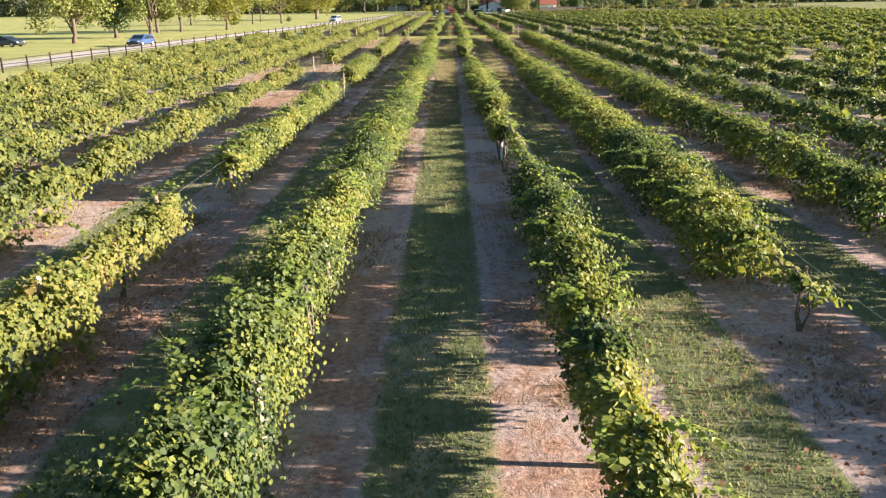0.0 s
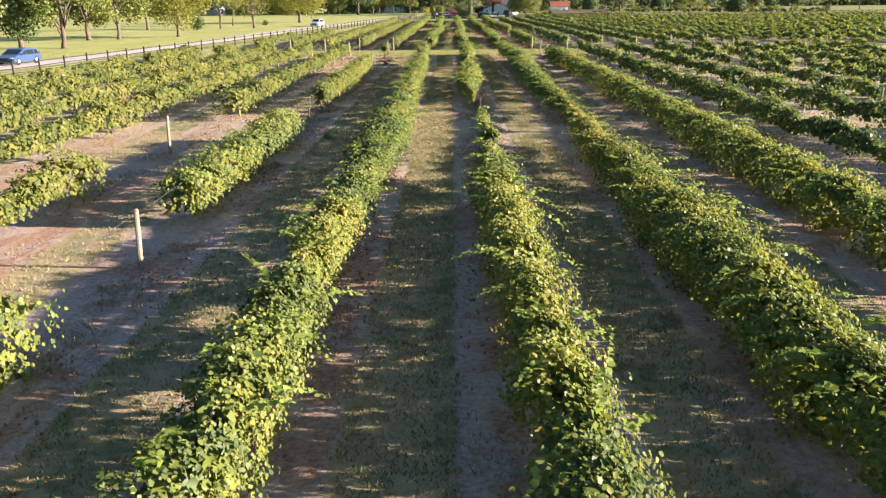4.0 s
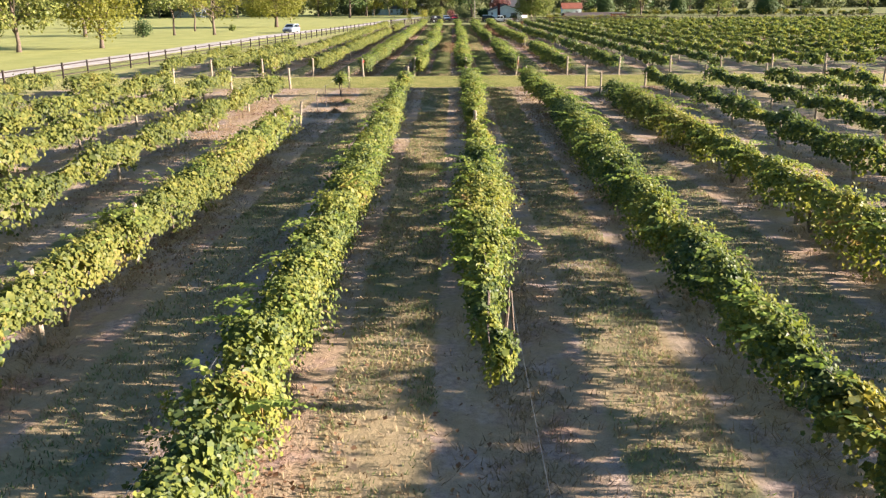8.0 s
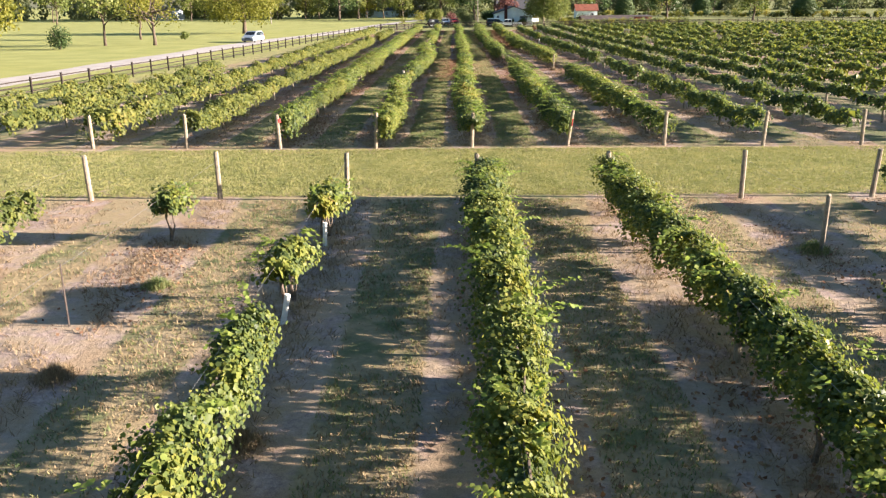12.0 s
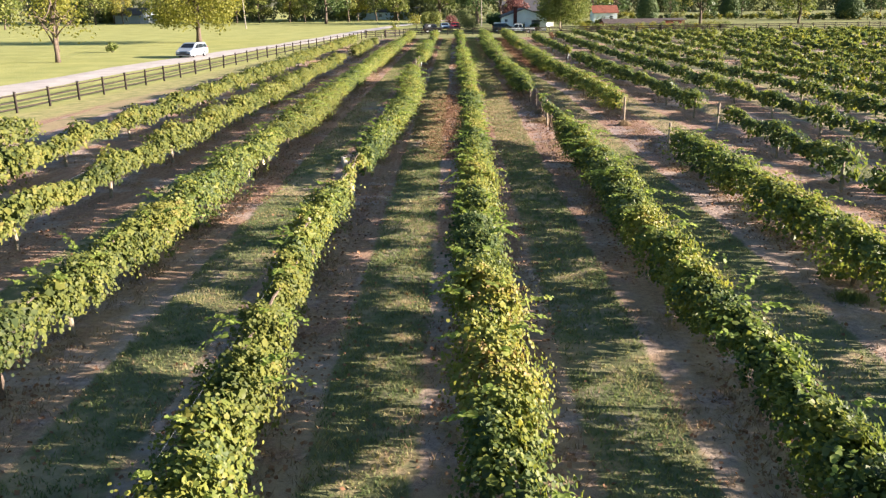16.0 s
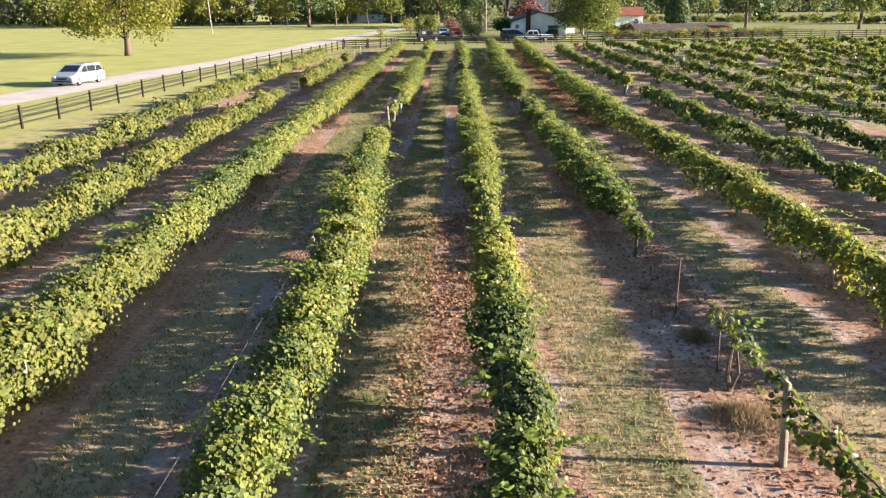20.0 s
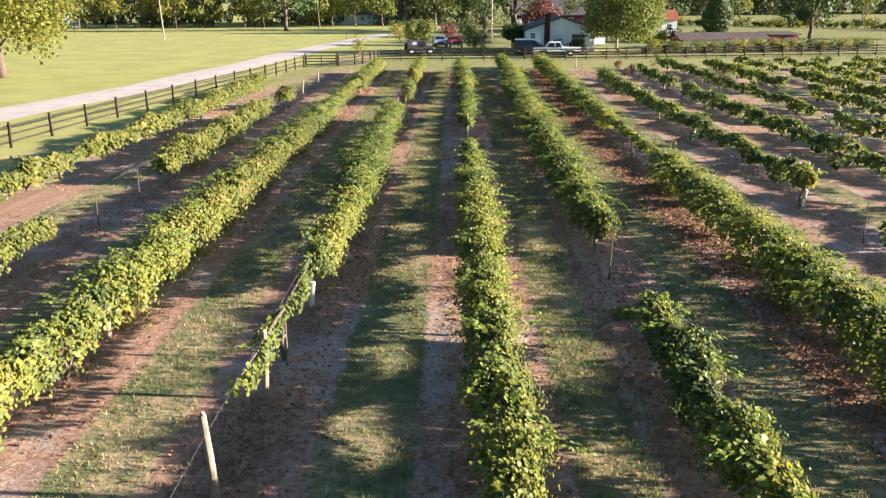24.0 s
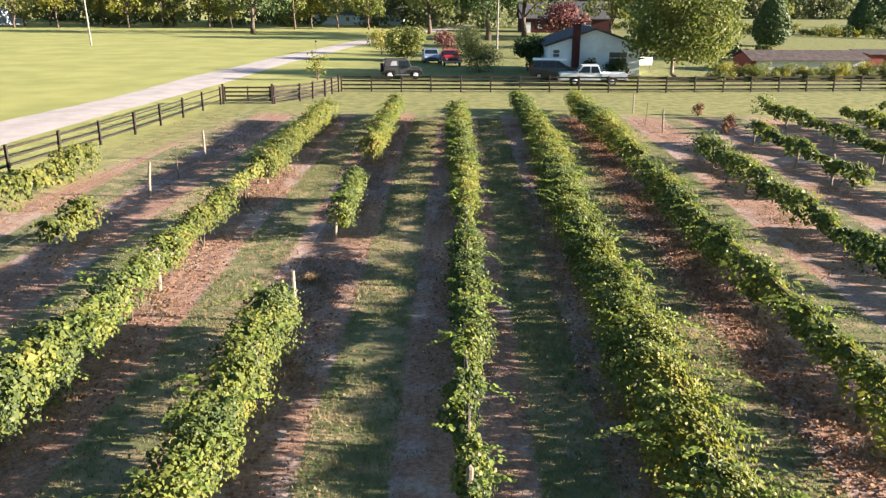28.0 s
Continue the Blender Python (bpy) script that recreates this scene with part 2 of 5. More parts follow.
def ground_material():
    m, t, b = nodes_of("ground")
    k = Net(t)
    p = k.pos()
    sep = t.nodes.new("ShaderNodeSeparateXYZ")
    k.put(sep.inputs[0], p)
    X, Y = sep.outputs[0], sep.outputs[1]
    n5 = k.noise(p, 3.6, 4, 0.65)
    n1, n2, n3, n4 = k.noise(p, 0.22, 4), k.noise(p, 1.3, 4), k.noise(p, 9.0, 4, 0.65), k.noise(p, 45.0, 3, 0.7)
    wob = k.math('MULTIPLY', k.math('SUBTRACT', k.noise(p, 0.75, 5, 0.7), 0.5), 2.1)
    swing = k.math('MULTIPLY', k.step(X, 0.5, 3.0), k.math('MULTIPLY', 0.66, k.math('SUBTRACT', k.step(Y, 62.0, 86.0), k.step(Y, 128.0, 152.0))))
    ph = k.math('FRACT', k.math('ADD', k.math('DIVIDE', k.math('ADD', k.math('ADD', X, swing), k.math('MULTIPLY', k.math('ADD', Y, 59.5), 0.00434)), SP), 0.5))
    side = k.math('MULTIPLY', k.math('SUBTRACT', ph, 0.5), SP)            # metres right of the row
    dist = k.math('ABSOLUTE', side)
    st = k.noise(k.scale(p, (3.2, 0.22, 1.0)), 1.0, 3, 0.6)
    # soils
    grain = k.step(k.math('ADD', k.math('MULTIPLY', n3, 0.65), k.math('MULTIPLY', n4, 0.35)), 0.34, 0.66)
    grey = k.mix(grain, (0.225, 0.172, 0.16), (0.46, 0.36, 0.31))
    red = k.mix(grain, (0.155, 0.085, 0.064), (0.40, 0.245, 0.17))
    beside = k.math('MULTIPLY', k.step(side, -0.9, 0.1), k.math('SUBTRACT', 1.0, k.step(side, 0.9, 1.5)))
    redm = k.step(k.math('ADD', k.math('ADD', n2, k.math('MULTIPLY', beside, 0.12)), k.math('ADD', k.math('SUBTRACT', k.math('MULTIPLY', k.step(Y, -10.0, 45.0), 0.14), 0.08), k.math('MULTIPLY', k.math('SUBTRACT', n1, 0.5), 1.4))), 0.4, 0.63)
    soil = k.mix(redm, grey, red)
    soil = k.mix(k.math('MULTIPLY', k.step(n5, 0.58, 0.74), 0.4), soil, (0.1, 0.075, 0.068))
    soil = k.mix(k.math('MULTIPLY', k.step(st, 0.45, 0.68), 0.3), soil, (0.44, 0.35, 0.25))
    soil = k.mix(k.math('MULTIPLY', k.step(st, 0.5, 0.3), 0.28), soil, (0.15, 0.118, 0.11))
    soil = k.mix(k.math('MULTIPLY', k.step(n4, 0.54, 0.7), 0.5), soil, (0.46, 0.36, 0.25))
    chaff = k.math('MULTIPLY', k.step(Y, -72.0, -55.0), k.math('SUBTRACT', 1.0, k.step(Y, 12.0, 40.0)))
    soil = k.mix(k.math('MULTIPLY', chaff, k.math('MULTIPLY', k.step(n2, 0.36, 0.56), 0.62)), soil, k.mix(n4, (0.24, 0.185, 0.115), (0.47, 0.385, 0.245)))
    green = k.mix(n3, (0.088, 0.106, 0.055), (0.195, 0.2, 0.09))
    dry = k.mix(n3, (0.2, 0.155, 0.09), (0.43, 0.34, 0.2))
    fresh = k.math('ADD', k.math('SUBTRACT', 1.0, k.step(Y, -96.0, -80.0)), k.math('MULTIPLY', k.step(Y, 64.0, 80.0), 0.6))
    fresh = k.math('ADD', fresh, k.math('MULTIPLY', k.math('SUBTRACT', k.step(Y, 8.0, 14.0), k.step(Y, 40.0, 48.0)), 0.8))
    thirst = k.math('ADD', k.math('ADD', n2, k.math('MULTIPLY', k.math('SUBTRACT', n1, 0.5), 0.9)), k.math('SUBTRACT', 0.09, k.math('MULTIPLY', fresh, 0.22)))
    turf = k.mix(k.step(thirst, 0.38, 0.62), green, dry)
    turf = k.mix(k.math('MULTIPLY', k.step(n4, 0.55, 0.7), 0.5), turf, (0.25, 0.24, 0.1))
    # a mown strip with ragged edges, worn through to soil in places
    rim = k.math('ADD', dist, k.math('ADD', k.math('MULTIPLY', wob, 0.13), k.math('MULTIPLY', k.math('SUBTRACT', n5, 0.5), 0.35)))
    # the bare strips run out in a point towards the headland
    nearby = k.math('MULTIPLY', k.step(Y, -6.0, 1.5), k.math('SUBTRACT', 1.0, k.step(Y, 8.5, 13.5)))
    gm = k.step(k.math('ADD', rim, k.math('MULTIPLY', nearby, 0.6)), 1.17, 1.33)
    tongue = k.math('MULTIPLY', gm, k.step(nearby, 0.45, 0.85))
    lush = k.math('ADD', k.math('MULTIPLY', k.noise(k.scale(p, (0.5, 0.16, 1.0)), 1.0, 3, 0.6), 0.6), k.math('MULTIPLY', n2, 0.4))
    gm = k.math('MULTIPLY', gm, k.math('ADD', 0.25, k.math('MULTIPLY', k.step(lush, 0.33, 0.47), 0.75)))
    gm = k.math('MAXIMUM', gm, k.math('MULTIPLY', tongue, 0.88))
    tuft = k.step(k.math('ADD', k.math('MULTIPLY', n5, 0.6), k.math('MULTIPLY', n2, 0.4)), 0.58, 0.7)
    gm = k.math('MAXIMUM', gm, k.math('MULTIPLY', tuft, 0.3))
    alley = k.mix(gm, soil, turf)
    # headland between the blocks and past the ends of the rows
    yw = k.math('ADD', k.math('ADD', Y, k.math('MULTIPLY', wob, 1.0)), k.math('MULTIPLY', k.math('SUBTRACT', k.noise(p, 0.6, 4, 0.7), 0.5), 6.5))
    head = k.math('MULTIPLY', k.step(yw, 0.6, 1.5), k.math('SUBTRACT', 1.0, k.step(yw, 8.2, 9.2)))
    inside = k.math('MULTIPLY', k.math('SUBTRACT', 1.0, head), k.math('SUBTRACT', 1.0, k.step(yw, 160.0, 163.0)))
    edge = k.math('SUBTRACT', k.math('ADD', X, wob), k.math('ADD', k.math('MULTIPLY', Y, 0.088), -30.2))
    inside = k.math('MULTIPLY', inside, k.step(edge, 0.0, 1.2))
    inside = k.math('MULTIPLY', inside, k.math('SUBTRACT', 1.0, k.step(k.math('ADD', X, wob), 120.5, 122.5)))
    lawn = k.mix(k.step(k.math('ADD', k.math('MULTIPLY', n1, 0.6), k.math('MULTIPLY', n3, 0.4)), 0.35, 0.65), (0.25, 0.268, 0.085), (0.35, 0.35, 0.125))
    yard = k.mix(k.step(n2, 0.3, 0.7), (0.13, 0.15, 0.052), (0.235, 0.235, 0.09))
    lawn = k.mix(k.step(k.math('ADD', X, k.math('MULTIPLY', wob, 3.0)), -16.0, -7.0), lawn, yard)
    past = k.math('SUBTRACT', 1.0, k.step(k.math('ADD', edge, 2.0), -1.5, 0.5))
    turf2 = k.mix(k.step(n2, 0.3, 0.7), (0.2, 0.207, 0.082), (0.36, 0.325, 0.145))
    turf2 = k.mix(k.math('MULTIPLY', k.step(n4, 0.5, 0.68), 0.5), turf2, (0.4, 0.35, 0.17))
    turf2 = k.mix(k.math('MULTIPLY', k.step(Y, 135.0, 155.0), 0.7), turf2, yard)
    outside = k.mix(k.math('MAXIMUM', past, k.step(Y, 176.0, 180.0)), turf2, lawn)
    k.put(b.inputs["Base Color"], k.mix(inside, outside, alley))
    b.inputs["Roughness"].default_value = 0.95
    b.inputs["Specular IOR Level"].default_value = 0.15
    k.bump(k.math('ADD', k.math('ADD', k.math('MULTIPLY', n3, 0.8), k.math('MULTIPLY', n4, 0.35)), k.math('MULTIPLY', n5, 0.9)), 0.7, 0.045, b)
    return m


M_GROUND = ground_material()


def road_material():
    m, t, b = nodes_of("gravel road")
    k = Net(t)
    p = k.pos()
    f = k.math('ADD', k.math('MULTIPLY', k.noise(p, 0.5, 4), 0.6), k.math('MULTIPLY', k.noise(p, 14, 3, 0.7), 0.4))
    k.put(b.inputs["Base Color"], k.mix(k.step(f, 0.3, 0.7), (0.32, 0.29, 0.27), (0.47, 0.43, 0.405)))
    b.inputs["Roughness"].default_value = 0.95
    k.bump(k.noise(p, 30, 3), 0.6, 0.03, b)
    return m


M_ROAD = road_material()

# ---------------------------------------------------------------- ground and road
def ground_sheet():
    xs = np.concatenate([np.linspace(-1500, -80, 12), np.linspace(-70, 110, 61), np.linspace(130, 1500, 12)])
    ys = np.concatenate([np.linspace(-1200, -170, 10), np.linspace(-160, 240, 134), np.linspace(260, 2200, 16)])
    gx, gy = np.meshgrid(xs, ys)
    z = np.zeros_like(gx)
    V = np.stack([gx, gy, z], -1).reshape(-1, 3)
    nx, ny = len(xs), len(ys)
    i = (np.arange(ny - 1)[:, None] * nx + np.arange(nx - 1)[None]).ravel()
    return mesh_np("ground", V, np.stack([i, i + 1, i + nx + 1, i + nx], 1), [M_GROUND])


tagged(new("ground", ground_sheet()), "vineyard floor of bare soil, fallen leaves and mown grass strips", "ground", kind="structure")


def road_sheet():
    V, Fc, n = [], [], 0
    rng = np.random.default_rng(5)
    ys = np.arange(-220, 360, 2.0)
    for i, y in enumerate(ys):
        x = lerp_line(ROAD, y)
        w = 2.35 if y < 215 else 2.1
        a, b = w + 0.25 * math.sin(y * 0.21) + rng.uniform(-.12, .12), w + 0.25 * math.sin(y * 0.17 + 2) + rng.uniform(-.12, .12)
        V += [(x - a, y, 0.012), (x - a * 0.4, y, 0.05), (x + b * 0.4, y, 0.05), (x + b, y, 0.012)]
        if i:
            o = 4 * i
            Fc += [(o - 4 + j, o - 3 + j, o + 1 + j, o + j) for j in range(3)]
    return mesh_np("road", V, Fc, [M_ROAD])


tagged(new("road", road_sheet()), "pale gravel lane along the fence", "road", kind="structure")


# ---------------------------------------------------------------- vines
VL = 6.1                              # a vine every six metres


def wave(rng, amp, n=4, lo=0.5, hi=2.4):
    fr, ph, am = rng.uniform(lo, hi, n), rng.uniform(0, 6.28, n), rng.uniform(0.4, 1, n)
    return lambda u: amp * (np.sin(u[:, None] * fr + ph) * am).sum(1) / am.sum()


# spread of the leaf canopy of the three middle rows, in metres, every four metres from y = -118
SPREAD_Y0, SPREAD_STEP = -118.0, 4.0
SPREAD = {
    0: (0.95, 1.25, 1.36, 1.5, 0.72, 0.5, 0.6, 1.05, 1.45, 1.28, 1.4, 1.45, 1.45, 0.7, 1.1, 0.5, 0.4, 0.45, 0.55, 1.4, 1.8, 1.3, 1.05, 0.75,
        0.85, 1.1, 1.28, 1.42, 1.38, 1.35, 1.3, 1.3, 1.25, 1.05, 1.6, 1.4, 1.38, 1.2, 1.33, 1.24, 1.12, 1.12, 1.05, 1.45, 1.18, 1.0, 1.2, 1.38,
        1.34, 1.55, 1.12, 1.32, 1.15, 1.38, 1.44, 1.22, 0.85, 0.6, 0.56, 0.68, 1.0, 0.98, 0.9, 1.2, 1.25, 1.3, 1.4, 1.45, 1.4, 1.3),
    -1: (1.85, 1.7, 1.75, 1.0, 1.45, 1.8, 2.1, 1.45, 1.6, 1.5, 1.2, 1.3, 1.3, 1.45, 2.15, 2.05, 1.2, 1.35, 1.4, 1.25, 1.3, 1.42, 1.36, 1.34,
         1.2, 1.1, 0.9, 1.0, 0.8, 0.8, 0.8, 1.0, 1.05, 1.42, 1.3, 0.75, 0.95, 1.15, 0.66, 1.0, 1.3, 1.15, 1.38, 1.44, 1.5, 1.72, 1.85, 1.3,
         1.25, 1.1, 0.5, 0.5, 0.72, 1.15, 1.22, 1.6, 1.95, 1.45, 1.27, 1.33, 1.38, 1.0, 0.95, 0.95, 1.2, 1.3, 1.3, 1.3, 1.2, 1.2),
    1: (1.0, 1.7, 1.9, 1.85, 2.1, 1.85, 2.05, 1.5, 1.7, 1.9, 1.9, 2.2, 1.7, 1.32, 1.15, 0.8, 0.8, 1.0, 1.2, 1.26, 1.33, 1.4, 1.85, 1.42,
        1.5, 1.45, 1.15, 1.12, 1.3, 1.2, 1.0, 1.0, 0.75, 1.2, 1.1, 1.16, 1.35, 1.36, 1.55, 1.4, 1.36, 0.7, 0.6, 0.6, 0.6, 0.66, 1.38, 1.48,
        1.28, 1.2, 1.1, 1.05, 0.95, 0.95, 1.22, 1.55, 1.72, 1.52, 1.7, 1.9, 1.9, 1.52, 1.52, 1.85, 1.8, 1.7, 1.6, 1.5, 1.4, 1.3),
}
# how far the canopy leans off its wire, in metres, every eight metres from y = -118
LEAN = {
    0: (0.1, 0.4, 0.35, 0.25, 0.2, -0.05, -0.1, -0.2, -0.3, -0.4, -0.25, 0.0, -0.05, 0.15, 0.2, 0.1, -0.05, -0.05, -0.2, 0.0, 0.1, 0.2, 0.25, 0.15, 0.25, 0.2, 0.05, 0.1, 0.05, 0.0, 0.1, 0.15, 0.2, 0.1, 0.0),
    -1: (-0.5, -0.45, -0.2, -0.15, 0.15, 0.1, 0.3, 0.35, 0.4, 0.4, 0.4, 0.3, 0.25, 0.2, 0.05, 0.0, 0.4, 0.35, -0.12, 0.15, 0.3, 0.7, 0.75, 0.3, 0.05, 0.0, 0.1, 0.2, -0.1, -0.1, -0.2, 0.2, 0.0, 0.0, 0.0),
    1: (-0.4, -0.4, -0.1, -0.2, -0.25, -0.3, -0.4, -0.5, -0.25, -0.3, -0.3, -0.1, 0.1, 0.3, -0.1, 0.0, -0.1, -0.1, -0.2, 0.1, 0.1, 0.0, -0.1, -0.1, 0.0, 0.0, 0.0, 0.05, 0.1, 0.2, 0.25, 0.25, 0.3, 0.3, 0.2),
}


def spread(k, y):
    """Full spread of the leaves of a row at the places y."""
    y = np.atleast_1d(np.asarray(y, float))
    if k in SPREAD:
        s = np.array(SPREAD[k])
        return np.interp(y, SPREAD_Y0 + SPREAD_STEP * np.arange(len(s)), s)
    ph = k * 1.7
    return 1.38 + 0.26 * np.sin(y * 0.11 + ph) + 0.2 * np.sin(y * 0.29 + 2.1 * ph) + (0.35 if k > 1 else 0.1) * (y < -40)


def lean(k, y):
    y = np.atleast_1d(np.asarray(y, float))
    s = np.array(LEAN.get(k, (0.0, 0.0)))
    return np.interp(y, SPREAD_Y0 + 8.0 * np.arange(len(s)), s)


def canopy(rng, y0, y1, per_m, size, wide, off, low=0.62, shoots=0.16, inner=0.3):
    """Leaf places, normals and sizes along a wire on y: a lumpy arched shell over a close core, with arching shoots. Places are about the middle of the stretch."""
    mid, L = (y0 + y1) / 2, y1 - y0
    n = max(40, int(per_m * L * (0.42 + 0.45 * float(wide(np.array([mid]))[0]))))
    mound = wave(rng, 1.0, 4, 1.3, 3.6)
    ragged, tall, hemw, sway = wave(rng, 0.3, 5, 2.0, 7.0), wave(rng, 0.34, 4, 0.9, 3.6), wave(rng, 0.3, 4, 0.6, 2.2), wave(rng, 0.16, 4, 0.6, 3.0)
    u = rng.uniform(-L / 2, L / 2, n)
    # fuller in clumps along the wire, thinner between two of them
    keep = rng.uniform(size=n) < 0.8 + 0.5 * wave(rng, 0.9, 5, 1.0, 4.0)(u)
    u = u[keep]
    n = len(u)
    w = wide(u + mid) * (1 + ragged(u) + 0.32 * mound(u))
    thick = np.clip(w / 1.1, 0.25, 1.0)
    top = np.maximum(0.06, (0.09 + 0.14 * np.minimum(w, 1.8)) * (1 + 0.9 * tall(u)) + 0.15 * mound(u) * np.minimum(w, 1.2))
    hem = np.maximum(0.12, np.where(w > 0.55, low + 0.4 * (1.3 - w) + hemw(u), 0.95 + 0.5 * hemw(u)))
    kind = rng.uniform(size=n)
    a = np.clip(rng.normal(0.06, 0.95, n), -1.57, 1.57)
    hang = (rng.uniform(size=n) < 0.42) * rng.uniform(size=n) ** 0.8
    a = np.where(hang > 0, np.where(rng.uniform(size=n) < 0.5, -1, 1) * rng.uniform(1.2, 1.57, n), a)
    ph = rng.uniform(0, 6.28, 3)
    lump = np.sin(u * 4.1 + 2.4 * a + ph[0]) * np.sin(u * 2.3 - 2.0 * a + ph[1]) + 0.5 * np.sin(u * 8.3 + 3.0 * a + ph[2])
    r = (0.85 + 0.25 * lump) * (1 - np.abs(rng.normal(0, 0.1, n)))
    # shoots that reach out of the shell
    r = np.where(kind < shoots, r + np.abs(rng.normal(0, 0.2, n)), r)
    core = kind > 1 - inner
    r = np.where(core, rng.uniform(0.05, 0.6, n), r)
    x = 0.44 * w * np.sin(a) * r * (1 - 0.25 * hang)
    z = 1.12 + top * np.cos(a) * r - hang * (1.12 - hem) - 0.1 * np.abs(np.sin(a)) * r
    z = np.where(core & (hang == 0), 1.15 + top * (rng.uniform(size=n) - 0.5), z)
    P = np.stack([x + sway(u) + off(u + mid), u, z], 1) + rng.normal(0, 0.025, (n, 3)) * thick[:, None]
    N = np.stack([0.8 * np.sin(a) + 0.45, 0 * u - 0.15, 0.25 + 0.6 * np.cos(a)], 1) + rng.normal(0, 0.4, (n, 3))
    S = size * rng.uniform(0.62, 1.3, n) * np.where(core, 1.0 + 1.2 * thick, 1.0) * np.where(kind < shoots, 0.9, 1.0)
    return P, N, S


def feathers(rng, y0, y1, per_m, wide, off):
    """Long young shoots that stick out of the canopy, each with two ranks of small leaves."""
    mid, L = (y0 + y1) / 2, y1 - y0
    P, N, S = [], [], []
    for i in range(max(1, int(per_m * L))):
        v = rng.uniform(-L / 2, L / 2)
        w, c0 = float(wide(np.array([v + mid]))[0]), float(off(np.array([v + mid]))[0])
        R = rng.uniform(0.3, 0.62 if rng.uniform() < 0.6 else 1.05) * (0.4 + 0.42 * w)
        a = rng.choice((-1, 1)) * rng.uniform(0.1, 1.45)
        dy = rng.normal(0, 0.8)
        m = max(7, int(R / 0.027))
        s = np.linspace(0.05, 1, m)
        up, droop = rng.uniform(0.1, 0.6) * math.cos(a) + 0.1, rng.uniform(0.15, 0.6)
        c = np.stack([c0 + 0.36 * w * math.sin(a) + math.sin(a) * R * s, v + dy * R * s, 1.2 + 0.3 * math.cos(a) + R * (up * s - droop * s * s)], 1)
        alt = np.where(np.arange(m) % 2, 1.0, -1.0)[:, None]
        c += alt * np.array((-dy, math.sin(a), 0.12)) * (0.055 * (1.15 - 0.6 * s))[:, None] + rng.normal(0, 0.013, (m, 3))
        P.append(c)
        N.append(np.array((0.2 * math.sin(a), 0, 1.0)) + alt * np.array((0, 0.3, 0)) + rng.normal(0, 0.28, (m, 3)))
        S.append(0.105 * (1.1 - 0.5 * s) * rng.uniform(0.8, 1.2, m))
    return np.concatenate(P), np.concatenate(N), np.concatenate(S)


def foliage(rng, y0, y1, per_m, size, wide, off, sides=5, young=0.7, leaf=M_VINE, **kw):
    V, T = leaves_np(*canopy(rng, y0, y1, per_m, size, wide, off, **kw), rng, sides=sides)
    V2, T2 = leaves_np(*feathers(rng, y0, y1, young, wide, off), rng, sides=sides)
    return mesh_np("foliage", np.concatenate([V, V2]), np.concatenate([T, T2 + len(V)]), [leaf, M_YOUNG], [0] * len(T) + [1] * len(T2))


_rng = np.random.default_rng(11)
SMALL = [foliage(_rng, -0.55, 0.55, 620, 0.1, lambda y: 1.0 + 0 * y, lambda y: 0 * y, 5, 3.5, low=0.75) for i in range(4)]
TRUNK, ARM = [], []
for i in range(4):
    j = lambda s: _rng.uniform(-s, s)
    TRUNK.append(mesh_bm("trunk", add_tube(tube([(j(.05), j(.05), -0.06), (j(.07), j(.1), 0.3), (j(.06), j(.1), 0.7), (0, 0, 1.22)], [0.055, 0.04, 0.036, 0.03], 6), [(0.02, 0.03, 0.0), (0.09, j(.2), 0.4), (0.05, 0.1, 1.1)], [0.03, 0.022, 0.018], 5), M_VBARK))
    bm = tube([(j(.06), -2.9, 1.28), (j(.06), -1.9, 1.27 + j(.05)), (j(.04), -0.8, 1.28 + j(.04)), (0, 0, 1.2), (j(.04), 0.8, 1.28 + j(.04)), (j(.06), 1.9, 1.27 + j(.05)), (j(.06), 2.9, 1.28)], [0.01, 0.018, 0.024, 0.03, 0.024, 0.018, 0.01], 5)
    ARM.append(mesh_bm("cordon", bm, M_VBARK))

# where a row carries no vine: (from, to); a third value 1 means a thin straggling vine there
GAPS = {
    -3: [(-67, -51), (-4, 10.6), (95, 104.6), (124, 128), (131, 170)],
    -2: [(-106.8, -101.8), (-80, -71), (-57, -47.5), (-22.5, 10.4), (133, 138.5, 1), (157.5, 170)],
    -1: [(-13.4, 9.6), (30.5, 36.0, 1), (76.8, 84.5), (84.5, 91.5, 1), (123.0, 130.6), (136.5, 143.5), (161, 170)],
    0: [(-103, -93.3, 1), (-93.3, -88.4), (-65.4, -48.2), (-26.2, -22.2), (-0.2, 9.7), (60.5, 63.0, 1), (108.6, 114.2), (128.5, 131, 1), (158, 170)],
    1: [(-147, -113.6), (-113.6, -110.5, 1), (-0.3, 9.8), (46.5, 51.5, 1), (51.5, 59.5), (59.5, 63, 1), (88.4, 95), (166, 170)],
    2: [(-10, 10.2), (40, 53), (105, 116, 1), (139, 141.5), (165, 170)],
    -5: [(-0.5, 10.4), (46, 170)],
    -4: [(-0.5, 10.4), (141, 170)],
    3: [(-1, 10), (33, 34), (47, 52), (95, 102), (146.6, 170)],
    4: [(-1, 10), (133, 137, 1), (151, 170)],
}
NEAR = (-2, -1, 0, 1, 2)
ROW_START, ROW_END = -146.0, 164.0


YELLOWING = {1: [(-66, -52)], 0: [(60, 66)], -2: [(-125, -104), (-45, -28), (16, 30), (44, 62), (98, 112), (126, 150)], -1: [(18, 24)], 2: [(-30, -18), (70, 80)]}


def yellow(k, y):
    return any(a <= y <= b for a, b in YELLOWING.get(k, ()))


